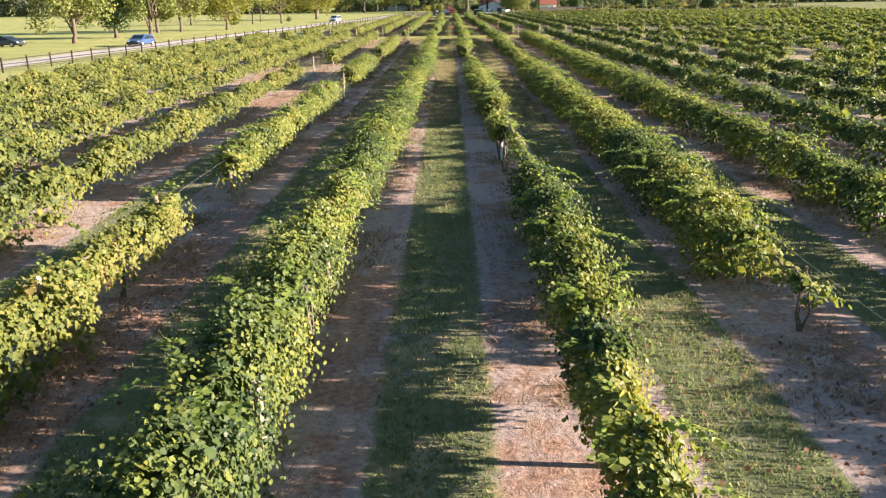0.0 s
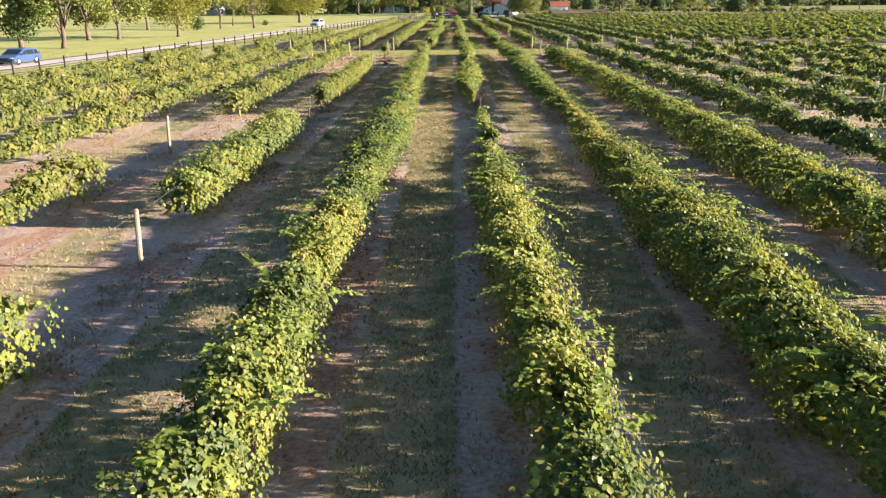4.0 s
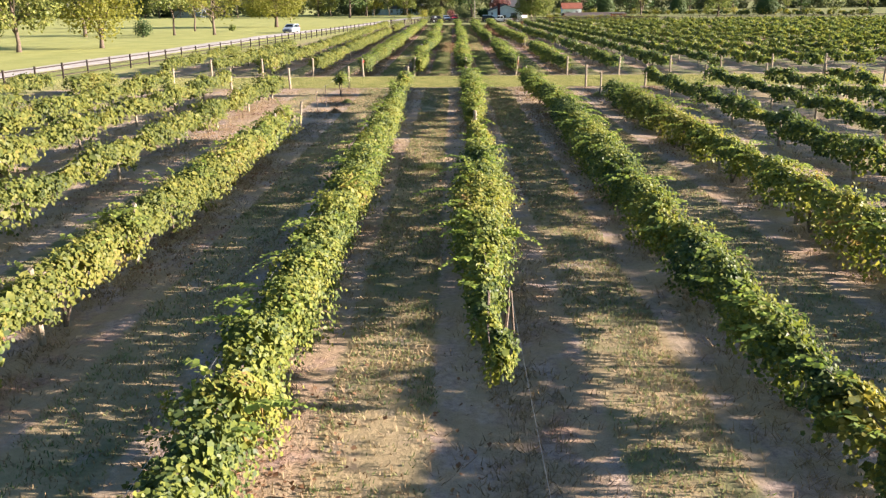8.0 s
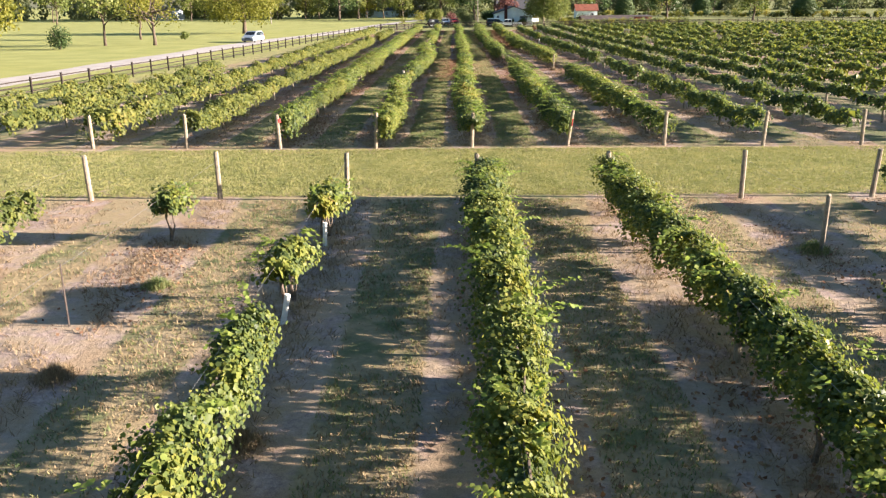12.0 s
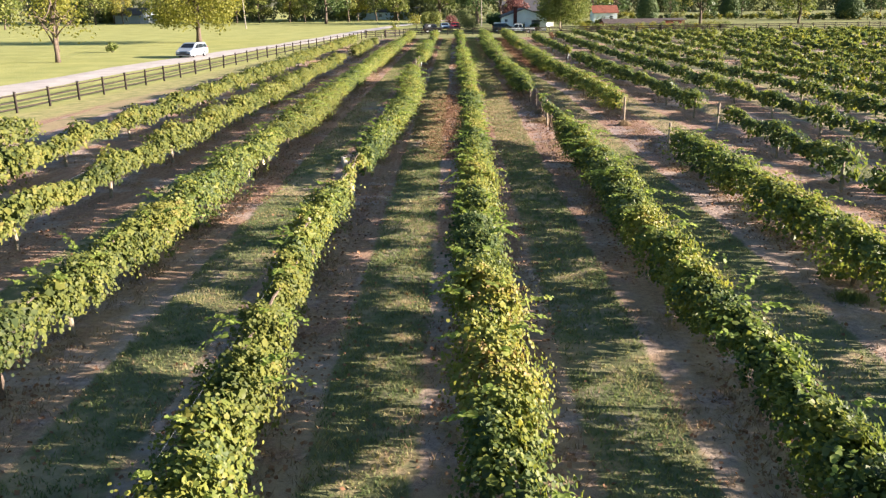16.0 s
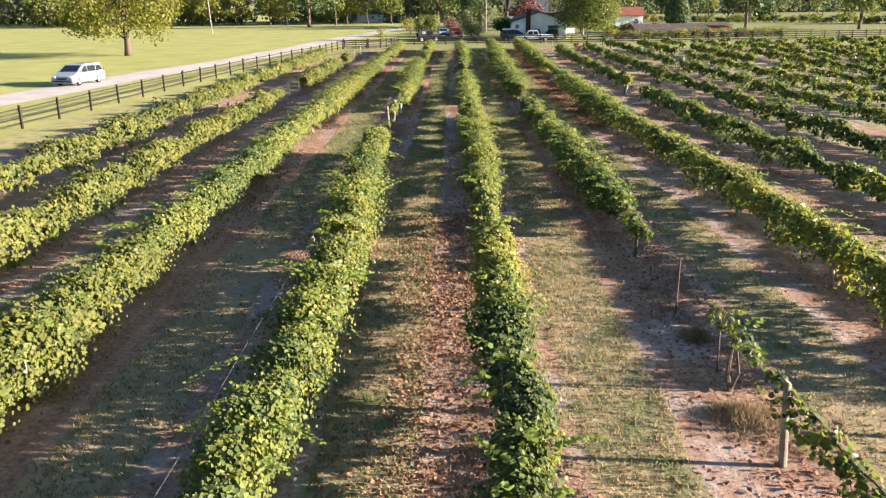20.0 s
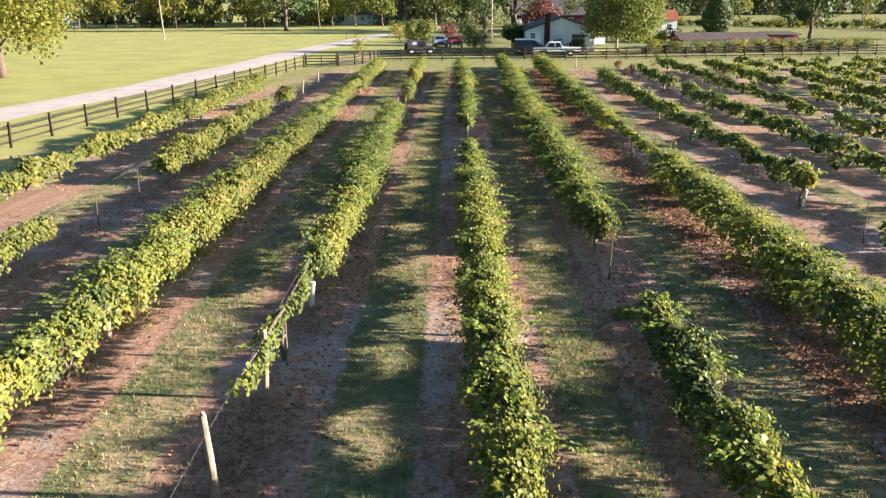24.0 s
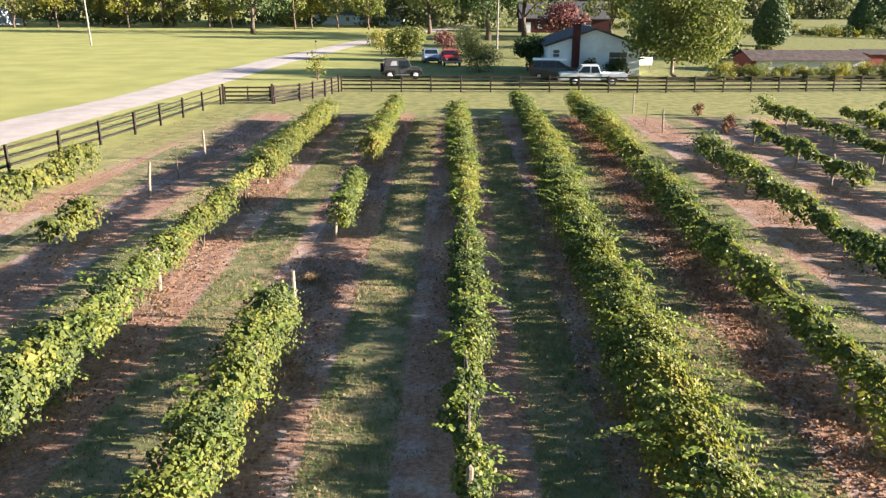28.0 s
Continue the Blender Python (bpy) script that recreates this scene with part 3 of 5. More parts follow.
def canopy_state(k, y):
    """0 full, 1 thin, 2 bare."""
    for g in GAPS.get(k, [(-0.5, 10.4), (162, 170)]):
        if g[0] <= y <= g[1]:
            return 1 if len(g) > 2 else 2
    return 0


def runs(k):
    """Stretches of a row with full foliage, cut into vines."""
    out, y, a = [], ROW_START, None
    while y <= ROW_END + 0.5:
        s = canopy_state(k, y)
        if s == 0 and a is None:
            a = y
        if (s or y > ROW_END) and a is not None:
            out.append((a, y))
            a = None
        y += 0.25
    return out


GREEN_V = "muscadine grapevine trained on a wire, dense green and yellowing leaves"
THIN_V = "sparse straggling grapevine with few leaves on the wire"
SMALL_V = "small young grapevine with a leafy green head"
_r = random.Random(4)
count = 0


def vine(k, y, mesh, label, arm=0.0):
    """One vine: its foliage, trunk and, for a grown one, the arms along the wire."""
    global count
    count += 1
    v = empty("grapevine", Matrix.Translation((row_x(k, y), y, 0)) @ Matrix.Rotation(0.00434, 4, 'Z'), label, "grapevine", "grapevines in rows")
    part("foliage", mesh, None, v)
    part("trunk", TRUNK[count % 4], None, v).scale = (1, 1, 0.95)
    if arm:
        arms = part("cordon", ARM[count % 4], None, v)
        arms.scale, arms.location = (1, arm / VL, 0.97), (float(lean(k, y)[0]), 0, 0)
    return v


for k in NEAR:
    mine = abs(k) < 2
    wide, off = (lambda y, k=k: spread(k, y)), (lambda y, k=k: lean(k, y))
    for a, b in runs(k):
        n = max(1, round((b - a) / VL))
        L = (b - a) / n
        for i in range(n):
            y0, y1 = a + L * i, a + L * (i + 1)
            low = (0.48 if y0 < 0 else 0.68) if k == 0 else 0.8 if k == -2 and 32 < y0 < 44 else 0.62 if k == 1 and -64 < y0 < -45 else 0.45
            far = y1 < -126
            me = foliage(_rng, y0 - 0.2, y1 + 0.2, 60 if far else 1420 if mine else 760, 0.3 if far else 0.071 if mine else 0.088, wide, off, 5 if mine else 4, 0.1 if far else 1.9, low=low, leaf=M_VINE if not yellow(k, (y0 + y1) / 2) else M_VINE_A if k == 1 else M_VINE_Y)
            vine(k, (y0 + y1) / 2, me, GREEN_V, L)
    for g in GAPS[k]:
        if len(g) > 2:
            slim = (lambda y, k=k: np.minimum(spread(k, y), 0.42 if k == -1 else 0.62 if mine else 0.75))
            vine(k, (g[0] + g[1]) / 2, foliage(_rng, g[0], g[1], 300, 0.09, slim, off, 5, 0.5, low=0.8), THIN_V, g[1] - g[0])
for k, y in ((0, -94.6), (0, -96.0), (-2, -4.6), (-1, -10.2), (-1, -9.2), (-1, -4.9), (-1, -4.2), (-3, 118.5), (3, 115.6), (3, 101.3), (-2, -47.6), (0, -62.1), (-3, -7.0)):
    vine(k, y, SMALL[count % 4], SMALL_V)
for k, y0, y1 in ((0, -92.6, -90.6), (0, -61.6, -59.2), (0, -59.2, -55.4), (1, 52.0, 54.5)):
    vine(k, (y0 + y1) / 2, foliage(_rng, y0, y1, 220, 0.085, lambda y: 0.36 - 0.035 * (y - y0), lambda y: 0 * y, 5, 0.9, low=0.9), "slender young grapevine with one arching shoot along the wire")


def far_rows(name, ks, per_m, size, label, seed, leaf=M_VINE):
    rng = np.random.default_rng(seed)
    Vs, Ts, o = [], [], 0
    for k in ks:
        st = [(a, b) for a, b in runs(k)]
        if k not in GAPS:
            # breaks where single vines are missing
            st2 = []
            for a, b in st:
                y = a
                while y < b:
                    l = rng.uniform(14, 46)
                    st2.append((y, min(b, y + l)))
                    y += l + (rng.uniform(1.5, 6.5) if rng.uniform() < 0.75 else 0.3)
            st = st2
        # the far ends of the side rows, always distant, are built with fewer and larger leaves
        cut = -132 + 1.72 * abs(SP * k)
        st = [(a, min(b, cut), 0.3) for a, b in st if a < cut] + [(max(a, cut), b, 1.0) for a, b in st if b > cut]
        gain = rng.uniform(0.88, 1.06) * (1.12 if k < 0 else 0.8)
        wide, off = (lambda y, k=k: spread(k, y) * gain * (1 + 0.22 * np.sin(y * 1.03 + k))), (lambda y: 0 * y)
        for a, b, dense in st:
            if k < -2:
                lim = lambda y: lerp_line(FENCE, y) + (2.6 if k == -4 else 5.0) < row_x(k, y)
                while a < b and not lim(a):
                    a += 1
                while b > a and not lim(b):
                    b -= 1
            if b - a < 1:
                continue
            P, N, S = canopy(rng, a, b, per_m * dense, size / dense ** 0.5, wide, off, low=0.62)
            P[:, 1] += (a + b) / 2
            P[:, 2] *= 0.97 + 0.1 * np.sin(P[:, 1] * 1.03 + k) + 0.05 * np.sin(P[:, 1] * 2.9)
            P[:, 0] += SP * k - 0.00434 * (P[:, 1] + 59.5) + bend(k, P[:, 1])
            V, T = leaves_np(P, N, S, rng)
            Vs.append(V)
            Ts.append(T + o)
            o += len(V)
    ob = new(name, mesh_np(name, np.concatenate(Vs), np.concatenate(Ts), [leaf]))
    return tagged(ob, label, "grapevines", kind="stuff")


far_rows("vine_rows", (3,), 400, 0.112, "row of green and yellowing grapevines on a wire", 21)
# lane-side rows show their sunlit sides: part of the yellow is painted light
far_rows("vine_rows", (-3,), 400, 0.112, "row of yellowing grapevines on a wire, sunlit tone put into the leaf colour", 25, M_VINE_Y)
far_rows("vine_rows", (-7, -6, -5, -4), 230, 0.138, "rows of yellowing grapevines on wires beside the lane, sunlit tone put into the leaf colour", 22, M_VINE_Y)
far_rows("vine_rows", (4, 5), 230, 0.138, "rows of green and yellowing grapevines on wires", 26)
far_rows("vine_rows", (6, 7, 8, 9, 10), 120, 0.18, "distant rows of leafy green grapevines", 23)
far_rows("vine_rows", range(11, 30), 46, 0.29, "distant rows of leafy green grapevines", 24)


# ---------------------------------------------------------------- trellis posts and wires
def post_mesh(h, r0, r1, seed):
    rg = random.Random(seed)
    bm = tube([(0, 0, -0.1), (rg.uniform(-.01, .01), 0, h * 0.5), (rg.uniform(-.02, .02), rg.uniform(-.02, .02), h - 0.02), (0, 0, h)], [r0, (r0 + r1) / 2, r1, r1 * 0.85], 9)
    return mesh_bm("trellis_post", bm, M_POST)


POSTS = [post_mesh(h, 0.062, 0.054, i) for i, h in enumerate((1.34, 1.40, 1.46))]
SHORT = post_mesh(1.2, 0.062, 0.056, 5)
BIG = [post_mesh(1.44, 0.085, 0.078, 9), post_mesh(1.52, 0.08, 0.075, 10)]
STAKE = mesh_bm("metal_stake", add_tube(tube([(0, 0, -0.1), (0, 0, 1.28)], [0.018, 0.016], 4), [(0, 0.012, 1.0), (0, 0.03, 1.02)], [0.01, 0.008], 4), M_STEEL)


def trellis_post(k, y, mesh, label, tilt_x=None, tilt_y=None):
    ob = new("trellis_post", mesh)
    tx, ty = _r.uniform(-0.05, 0.05), _r.uniform(-0.05, 0.05)
    ob.matrix_world = Matrix.Translation((row_x(k, y), y, 0)) @ Matrix.Rotation(tx if tilt_x is None else tilt_x, 4, 'X') @ Matrix.Rotation(ty if tilt_y is None else tilt_y, 4, 'Y') @ Matrix.Rotation(_r.uniform(0, 6), 4, 'Z')
    tagged(ob, label, "post", "trellis posts")


END_P, MID_P, BARE_P = "stout weathered wooden end post of a vine row", "weathered round wooden trellis post", "grey wooden trellis post standing clear of the leaves"
# posts that stand clear of the foliage
CLEAR = {-3: (-59.7, -41.8, 136.8, 144.5), -2: (-113.2, -107.6, -101.4, -96.6, -91.2, -82.9, -74.3, -45.0, -40.4, -24.6, 119.3, 139.5),
         -1: (26.4, 83.0, 86.3, 116.8, 123.8, 130.9, 144.1), 0: (-24.5, 115.0), 1: (13.6, 33.5, 50.8), 2: (-5.9, 41.9, 51.5), 3: (48.9, 122.9, 154.8, 163.5), 4: (131.2, 140.2)}
for k in range(-5, 8):
    ys = [0.15 + 0.15 * math.sin(k * 2.1), 9.9 + 0.2 * math.sin(k * 1.3)]
    mids = [-0.2 - 6.1 * i for i in range(1, 25)] + [10.2 + 6.1 * i for i in range(1, 26)]
    for y in ys:
        if lerp_line(FENCE, y) + 4 < row_x(k, y):
            trellis_post(k, y, _r.choice(BIG), END_P, None, 0.13 if (k == 1 and y > 5) else None)
    for y in CLEAR.get(k, ()):
        trellis_post(k, y, BIG[1] if (k, y) == (0, -24.5) else _r.choice(POSTS), BARE_P)
    for y in mids if abs(k) <= 2 else mids[:8] + mids[24:32] + mids[44:] if abs(k) <= 5 else []:
        y += _r.uniform(-0.5, 0.5)
        if lerp_line(FENCE, y) + 4 > row_x(k, y) or canopy_state(k, y) or any(abs(y - c) < 3 for c in CLEAR.get(k, ())):
            continue
        trellis_post(k, y, SHORT, MID_P)
_old = post_mesh(1.36, 0.108, 0.1, 21)
_old.materials[0] = plain("bleached grey post wood", (0.31, 0.285, 0.25), 0.85, var=0.2, scale=6, bump=0.4)
trellis_post(-1, 34.4, _old, "leaning grey weathered trellis post with a split top", -0.12, -0.2)
trellis_post(-2, -19.2, POSTS[0], BARE_P, -0.06, 0.1)
for k, y, h in ((-2, -54.5, 1), (-2, -51.4, 1), (-2, -13.7, 1), (-2, -10.6, 1), (0, -91.3, 1.08), (0, -52.4, 1), (1, 57.0, 1), (1, 54.0, 1), (1, 61.1, 1), (1, 93.2, 1), (-3, 98.6, 1), (-3, 102.3, 1), (3, 96.6, 1), (-3, 140.4, 1.1), (3, 159.4, 1)):
    ob = new("metal_stake", STAKE)
    ob.matrix_world = Matrix.Translation((row_x(k, y), y, 0)) @ Matrix.Rotation(_r.uniform(-0.05, 0.05), 4, 'Y') @ Matrix.Diagonal((1, 1, h, 1))
    tagged(ob, "thin rusty steel stake standing in a gap of the vine row", "stake", "metal stakes")
for k in range(-4, 6):
    for a, b in ((ROW_START, 0.15), (9.9, ROW_END - 2)):
        if k < -2:
            while lerp_line(FENCE, b) + 4 > row_x(k, b):
                b -= 2
        ob = new("trellis_wire", mesh_bm("trellis_wire", tube([(row_x(k, a + (b - a) * i / 50), a + (b - a) * i / 50, 1.24 - 0.03 * (i % 2)) for i in range(51)], [0.0035] * 51, 4), M_WIRE))
        tagged(ob, "galvanised wire strung along the trellis posts", "wire", "trellis wires")


# red marker tape on two end posts and two stakes
M_TAPE = plain("red marker tape", (0.4, 0.03, 0.025), 0.5, var=0.08)
for k, dx, z, hh in ((-2, 0.0, 1.12, 0.16), (1, 0.16, 0.85, 0.3)):
    bm = tube([(dx, 0, z), (dx * 1.1, -0.01, z + hh)], [0.095 if dx == 0 else 0.02, 0.09 if dx == 0 else 0.03], 9)
    ob = new("marker_tape", mesh_bm("marker_tape", bm, M_TAPE))
    ob.location = (row_x(k, 9.9), 9.9 + 0.2 * math.sin(k * 1.3) + (0 if dx == 0 else -0.08), 0)
    tagged(ob, "strip of red marker tape tied to an end post", "marker tape", "marker tapes")

for k, y in ((0, -52.4), (1, 93.2)):
    ob = new("marker_tape", mesh_bm("marker_tape", tube([(0, 0, 1.2), (0.003, 0, 1.29)], [0.02, 0.018], 7), M_TAPE))
    ob.location = (row_x(k, y), y, 0)
    tagged(ob, "strip of red marker tape round the top of a steel stake", "marker tape", "marker tapes")

# white sleeves round the feet of young vines
M_SLEEVE = plain("white plastic sleeve", (0.66, 0.65, 0.6), 0.55, var=0.1, scale=9)
GUARD = mesh_bm("vine_guard", tube([(0, 0, -0.02), (0.015, 0.01, 0.3), (0.03, 0, 0.62)], [0.06, 0.055, 0.058], 10), M_SLEEVE)
for k, y in ((0, -96.0), (0, -87.2), (0, -61.4), (-1, -10.5), (-1, -5.1), (-1, 91.2), (3, 115.6), (-2, 93.4), (3, 101.3)):
    ob = new("vine_guard", GUARD)
    ob.matrix_world = Matrix.Translation((row_x(k, y) + 0.04, y, 0)) @ Matrix.Rotation(_r.uniform(-0.15, 0.15), 4, 'Y')
    tagged(ob, "white plastic sleeve round the foot of a young vine", "vine guard", "vine guards")
bm = bmesh.new()
bmesh.ops.create_icosphere(bm, subdivisions=3, radius=0.26)
for v in bm.verts:
    v.co *= 1 + 0.18 * noise.noise(v.co * 4.0)
    v.co.z *= 0.75
ob = new("stone", mesh_bm("stone", bm, plain("grey field stone", (0.24, 0.22, 0.2), 0.9, var=0.2, bump=0.4), True))
ob.location = (row_x(-1, 94.8) + 0.35, 94.8, 0.13)
tagged(ob, "rounded grey stone lying beside the vine row", "stone")


# ---------------------------------------------------------------- fences
def board_fence(name, pts, spacing, h, rails, label, rail_h=0.14):
    f = empty(name, Matrix.Translation((*pts[0], 0)), label, "fence")
    o = Vector((*pts[0], 0))
    seg = [(Vector((*a, 0)), Vector((*b, 0))) for a, b in zip(pts, pts[1:])]
    pm = mesh_bm("post", add_box(box((0, 0, h / 2 - 0.05), (0.12, 0.12, h + 0.1), 0, 0.012), (0, 0, h + 0.03), (0.15, 0.15, 0.03), 0, 0.008), M_FENCE)
    rms = {}
    for a, b in seg:
        n = max(1, round((b - a).length / spacing))
        d = (b - a) / n
        ang = math.atan2(d.y, d.x)
        L = round(d.length, 2)
        if L not in rms:
            rms[L] = mesh_bm("rail", box((0, 0, 0), (L, 0.03, rail_h), 0, 0.006), M_FENCE)
        for i in range(n + 1):
            p = a + d * i - o
            q = new("post", pm)
            q.parent = f
            q.matrix_local = Matrix.Translation(p) @ Matrix.Rotation(ang, 4, 'Z') @ Matrix.Rotation(_r.uniform(-.025, .025), 4, 'X') @ Matrix.Rotation(_r.uniform(-.025, .025), 4, 'Y')
            if i < n:
                for z in rails:
                    q = new("rail", rms[L])
                    q.parent = f
                    q.matrix_local = Matrix.Translation(p + d / 2 + Vector((-math.sin(ang) * 0.085, math.cos(ang) * 0.085, z + _r.uniform(-.015, .015)))) @ Matrix.Rotation(ang, 4, 'Z') @ Matrix.Rotation(_r.uniform(-.008, .008), 4, 'Y')
    return f


board_fence("lane_fence", [(x, y) for y, x in FENCE], 3.7, 1.25, (0.3, 0.68, 1.08), "dark brown three-board fence beside the gravel lane", 0.085)
board_fence("corner_fence", [(-14.5, 166.7), (-12.9, 168.3), (-11.5, 171.6), (-10.9, 175.0)], 2.1, 1.3, (0.3, 0.6, 0.9, 1.2), "dark brown board fence beside the gate")
board_fence("back_fence", [(-10.7, 175.2), (14.3, 176.6), (37, 180.0), (62, 184.0), (140, 196)], 2.44, 1.35, (0.25, 0.58, 0.91, 1.24), "dark brown four-board fence closing the vineyard")


def gate():
    g = empty("farm_gate", Matrix.Translation((-18.2, 166.05, 0)) @ Matrix.Rotation(math.atan2(0.55, 3.6), 4, 'Z'), "dark brown wooden five-bar farm gate, closed", "gate")
    for x in (0.06, 3.6):
        part("gate_post", box((x, 0, 0.72), (0.16, 0.16, 1.5), 0, 0.015), M_FENCE, g)
    for z in (0.3, 0.6, 0.9, 1.2):
        part("bar", box((1.83, -0.02, z), (3.4, 0.035, 0.13), 0, 0.006), M_FENCE, g)
    for x in (0.2, 1.83, 3.45):
        part("brace", box((x, 0.02, 0.74), (0.1, 0.03, 1.1), 0, 0.006), M_FENCE, g)


gate()

# ---------------------------------------------------------------- trees
def blob_leaves(rng, blobs, n, size, flat=0.85):
    """Leaf clumps spread over uneven lobes (x, y, z, radius)."""
    B = np.array(blobs)
    w = B[:, 3] ** 2
    i = rng.choice(len(B), n, p=w / w.sum())
    d = rng.normal(size=(n, 3))
    d /= np.linalg.norm(d, axis=1, keepdims=True)
    r = B[i, 3:4] * (1 - np.abs(rng.normal(0, 0.28, (n, 1)))) * rng.uniform(0.75, 1.12, (n, 1))
    P = B[i, :3] + d * r * np.array((1, 1, flat))
    N = d + rng.normal(0, 0.6, (n, 3)) + np.array((0, 0, 0.3))
    return P, N, size * rng.uniform(0.5, 1.4, n)


def tree(x, y, h, r, leaf=None, trunk=0.28, bole=0.25, n=1500, size=0.42, label="broadleaf tree with a full green crown", seed=0, sparse=False, shape=1.0, name="tree", bark=None, skirt=0):
    rng = np.random.default_rng(seed * 7 + 3)
    t = empty(name, Matrix.Translation((x, y, 0)), label, "tree", "")
    bm = tube([(0, 0, -0.2), (0.05 * trunk, 0, h * bole * 0.5), (rng.uniform(-.3, .3), rng.uniform(-.3, .3), h * bole), (rng.uniform(-.5, .5), rng.uniform(-.5, .5), h * 0.6), (rng.uniform(-.6, .6), 0, h * 0.9)],
              [trunk * 1.35, trunk, trunk * 0.85, trunk * 0.5, trunk * 0.12], 9)
    blobs = []
    nl = 9 if not sparse else 13
    for i in range(nl):
        a = 6.283 * i / nl + rng.uniform(-.4, .4)
        z0 = h * rng.uniform(bole * 0.9, 0.6)
        R, z1 = r * rng.uniform(0.45, 0.8), h * rng.uniform(bole + 0.15, 0.82)
        e = Vector((math.cos(a) * R, math.sin(a) * R, z1))
        add_tube(bm, [(0, 0, z0), (e.x * 0.45, e.y * 0.45, z0 + (z1 - z0) * 0.6), tuple(e)], [trunk * 0.42, trunk * 0.25, trunk * 0.06], 6)
        for j in range(3):
            q = e + Vector((rng.uniform(-1, 1), rng.uniform(-1, 1), rng.uniform(-.2, .9))) * r * 0.35
            add_tube(bm, [tuple(e * 0.7 + Vector((0, 0, z0 * 0.3))), tuple(e), tuple(q)], [trunk * 0.12, trunk * 0.08, trunk * 0.02], 4)
        blobs.append((e.x, e.y, e.z, r * rng.uniform(0.3, 0.5)))
    for i in range(7):
        a = rng.uniform(0, 6.28)
        R = r * rng.uniform(0, 0.5)
        blobs.append((math.cos(a) * R, math.sin(a) * R, h * rng.uniform(0.6, 0.9), r * rng.uniform(0.3, 0.48) * shape))
    for i in range(skirt):
        a = 6.283 * i / skirt + rng.uniform(-.3, .3)
        R = r * rng.uniform(0.35, 0.72)
        blobs.append((math.cos(a) * R, math.sin(a) * R, h * rng.uniform(0.24, 0.45), r * rng.uniform(0.28, 0.4)))
    part("trunk", bm, bark or M_BARK, t, smooth=True)
    V, T = leaves_np(*blob_leaves(rng, blobs, n, size), rng)
    part("crown", mesh_np("crown", V, T, [leaf or M_TREE]), None, t)
    return t


def conifer(x, y, h, r, seed, label="dense dark green cedar"):
    rng = np.random.default_rng(seed)
    t = empty("cedar_tree", Matrix.Translation((x, y, 0)), label, "tree")
    part("trunk", tube([(0, 0, -0.1), (0, 0, h * 0.9)], [0.16, 0.03], 7), M_BARK, t)
    n = 7000
    z = h * (0.04 + 0.94 * rng.uniform(size=n) ** 1.3)
    a = rng.uniform(0, 6.28, n)
    q = np.clip(1 - z / h, 0, 1)
    R = r * np.minimum(1, 1.4 * q ** 0.6) * np.minimum(1, 0.55 + 2.2 * z / h) * (1 - np.abs(rng.normal(0, 0.18, n)))
    P = np.stack([np.cos(a) * R, np.sin(a) * R, z], 1)
    N = np.stack([np.cos(a), np.sin(a), 0.5 + 0 * a], 1) + rng.normal(0, 0.4, (n, 3))
    V, T = leaves_np(P, N, 0.42 * rng.uniform(0.6, 1.3, n), rng)
    part("crown", mesh_np("crown", V, T, [M_TREE_D]), None, t)


def bush(x, y, h, r, leaf, seed, n=700, size=0.22, label="rounded green shrub", name="shrub"):
    rng = np.random.default_rng(seed)
    t = empty(name, Matrix.Translation((x, y, 0)), label, "shrub")
    for i in range(3):
        a = rng.uniform(0, 6.28)
        part("stem", tube([(0.06 * math.cos(a), 0.06 * math.sin(a), -0.05), (math.cos(a) * r * 0.3, math.sin(a) * r * 0.3, h * 0.4), (math.cos(a) * r * 0.6, math.sin(a) * r * 0.6, h * 0.75)], [0.05, 0.035, 0.012], 5), M_BARK, t)
    bl = [(rng.uniform(-.5, .5) * r, rng.uniform(-.5, .5) * r, h * rng.uniform(0.2, 0.72), min(r, h * 0.5) * rng.uniform(0.5, 0.75)) for _ in range(11)]
    V, T = leaves_np(*blob_leaves(rng, bl, n, size), rng)
    V[:, 2] = np.maximum(V[:, 2], 0.02)
    part("foliage", mesh_np("foliage", V, T, [leaf]), None, t)


GREEN_T = "broadleaf tree with a green crown on the lawn"
YELL_T = "broadleaf tree with yellow-green autumn leaves"
# along the lane
tree(-58.5, 3.3, 12, 6.2, M_TREE, 0.34, 0.1, 5600, 0.36, GREEN_T, 1)
tree(-69, -8, 13, 6.4, M_TREE, 0.36, 0.1, 5600, 0.36, GREEN_T, 2)
tree(-60.7, 46.8, 12, 5.6, M_TREE, 0.36, 0.1, 5600, 0.36, GREEN_T, 3)
tree(-53.5, 22.0, 11.5, 5.6, M_TREE, 0.34, 0.1, 5600, 0.36, GREEN_T, 4)
tree(-60, 23.5, 11.5, 5.4, M_TREE_D, 0.34, 0.1, 5600, 0.36, GREEN_T, 5)
tree(-49.8, 58.5, 11, 5.6, M_TREE_Y, 0.3, 0.1, 5600, 0.35, YELL_T, 6)
tree(-57.0, 50.0, 11, 5.2, M_TREE, 0.3, 0.1, 5600, 0.35, GREEN_T, 7)
tree(-55, 105, 10.5, 4.4, M_TREE, 0.2, 0.3, 900, 0.4, "slender tree with a thin green crown", 8)
tree(-58, 128, 9.5, 3.2, M_TREE_Y, 0.18, 0.3, 700, 0.4, "slender tree with thin yellowing leaves", 9, True)
tree(-47.3, 105, 11.0, 5.2, M_TREE_Y, 0.26, 0.16, 900, 0.3, "bare-branched tree with few pale leaves", 10, True)
tree(-45.6, 154.0, 14.0, 8.8, M_TREE_Y, 0.42, 0.16, 10500, 0.34, "spreading broadleaf tree with bright yellow-green leaves", 11, skirt=9)
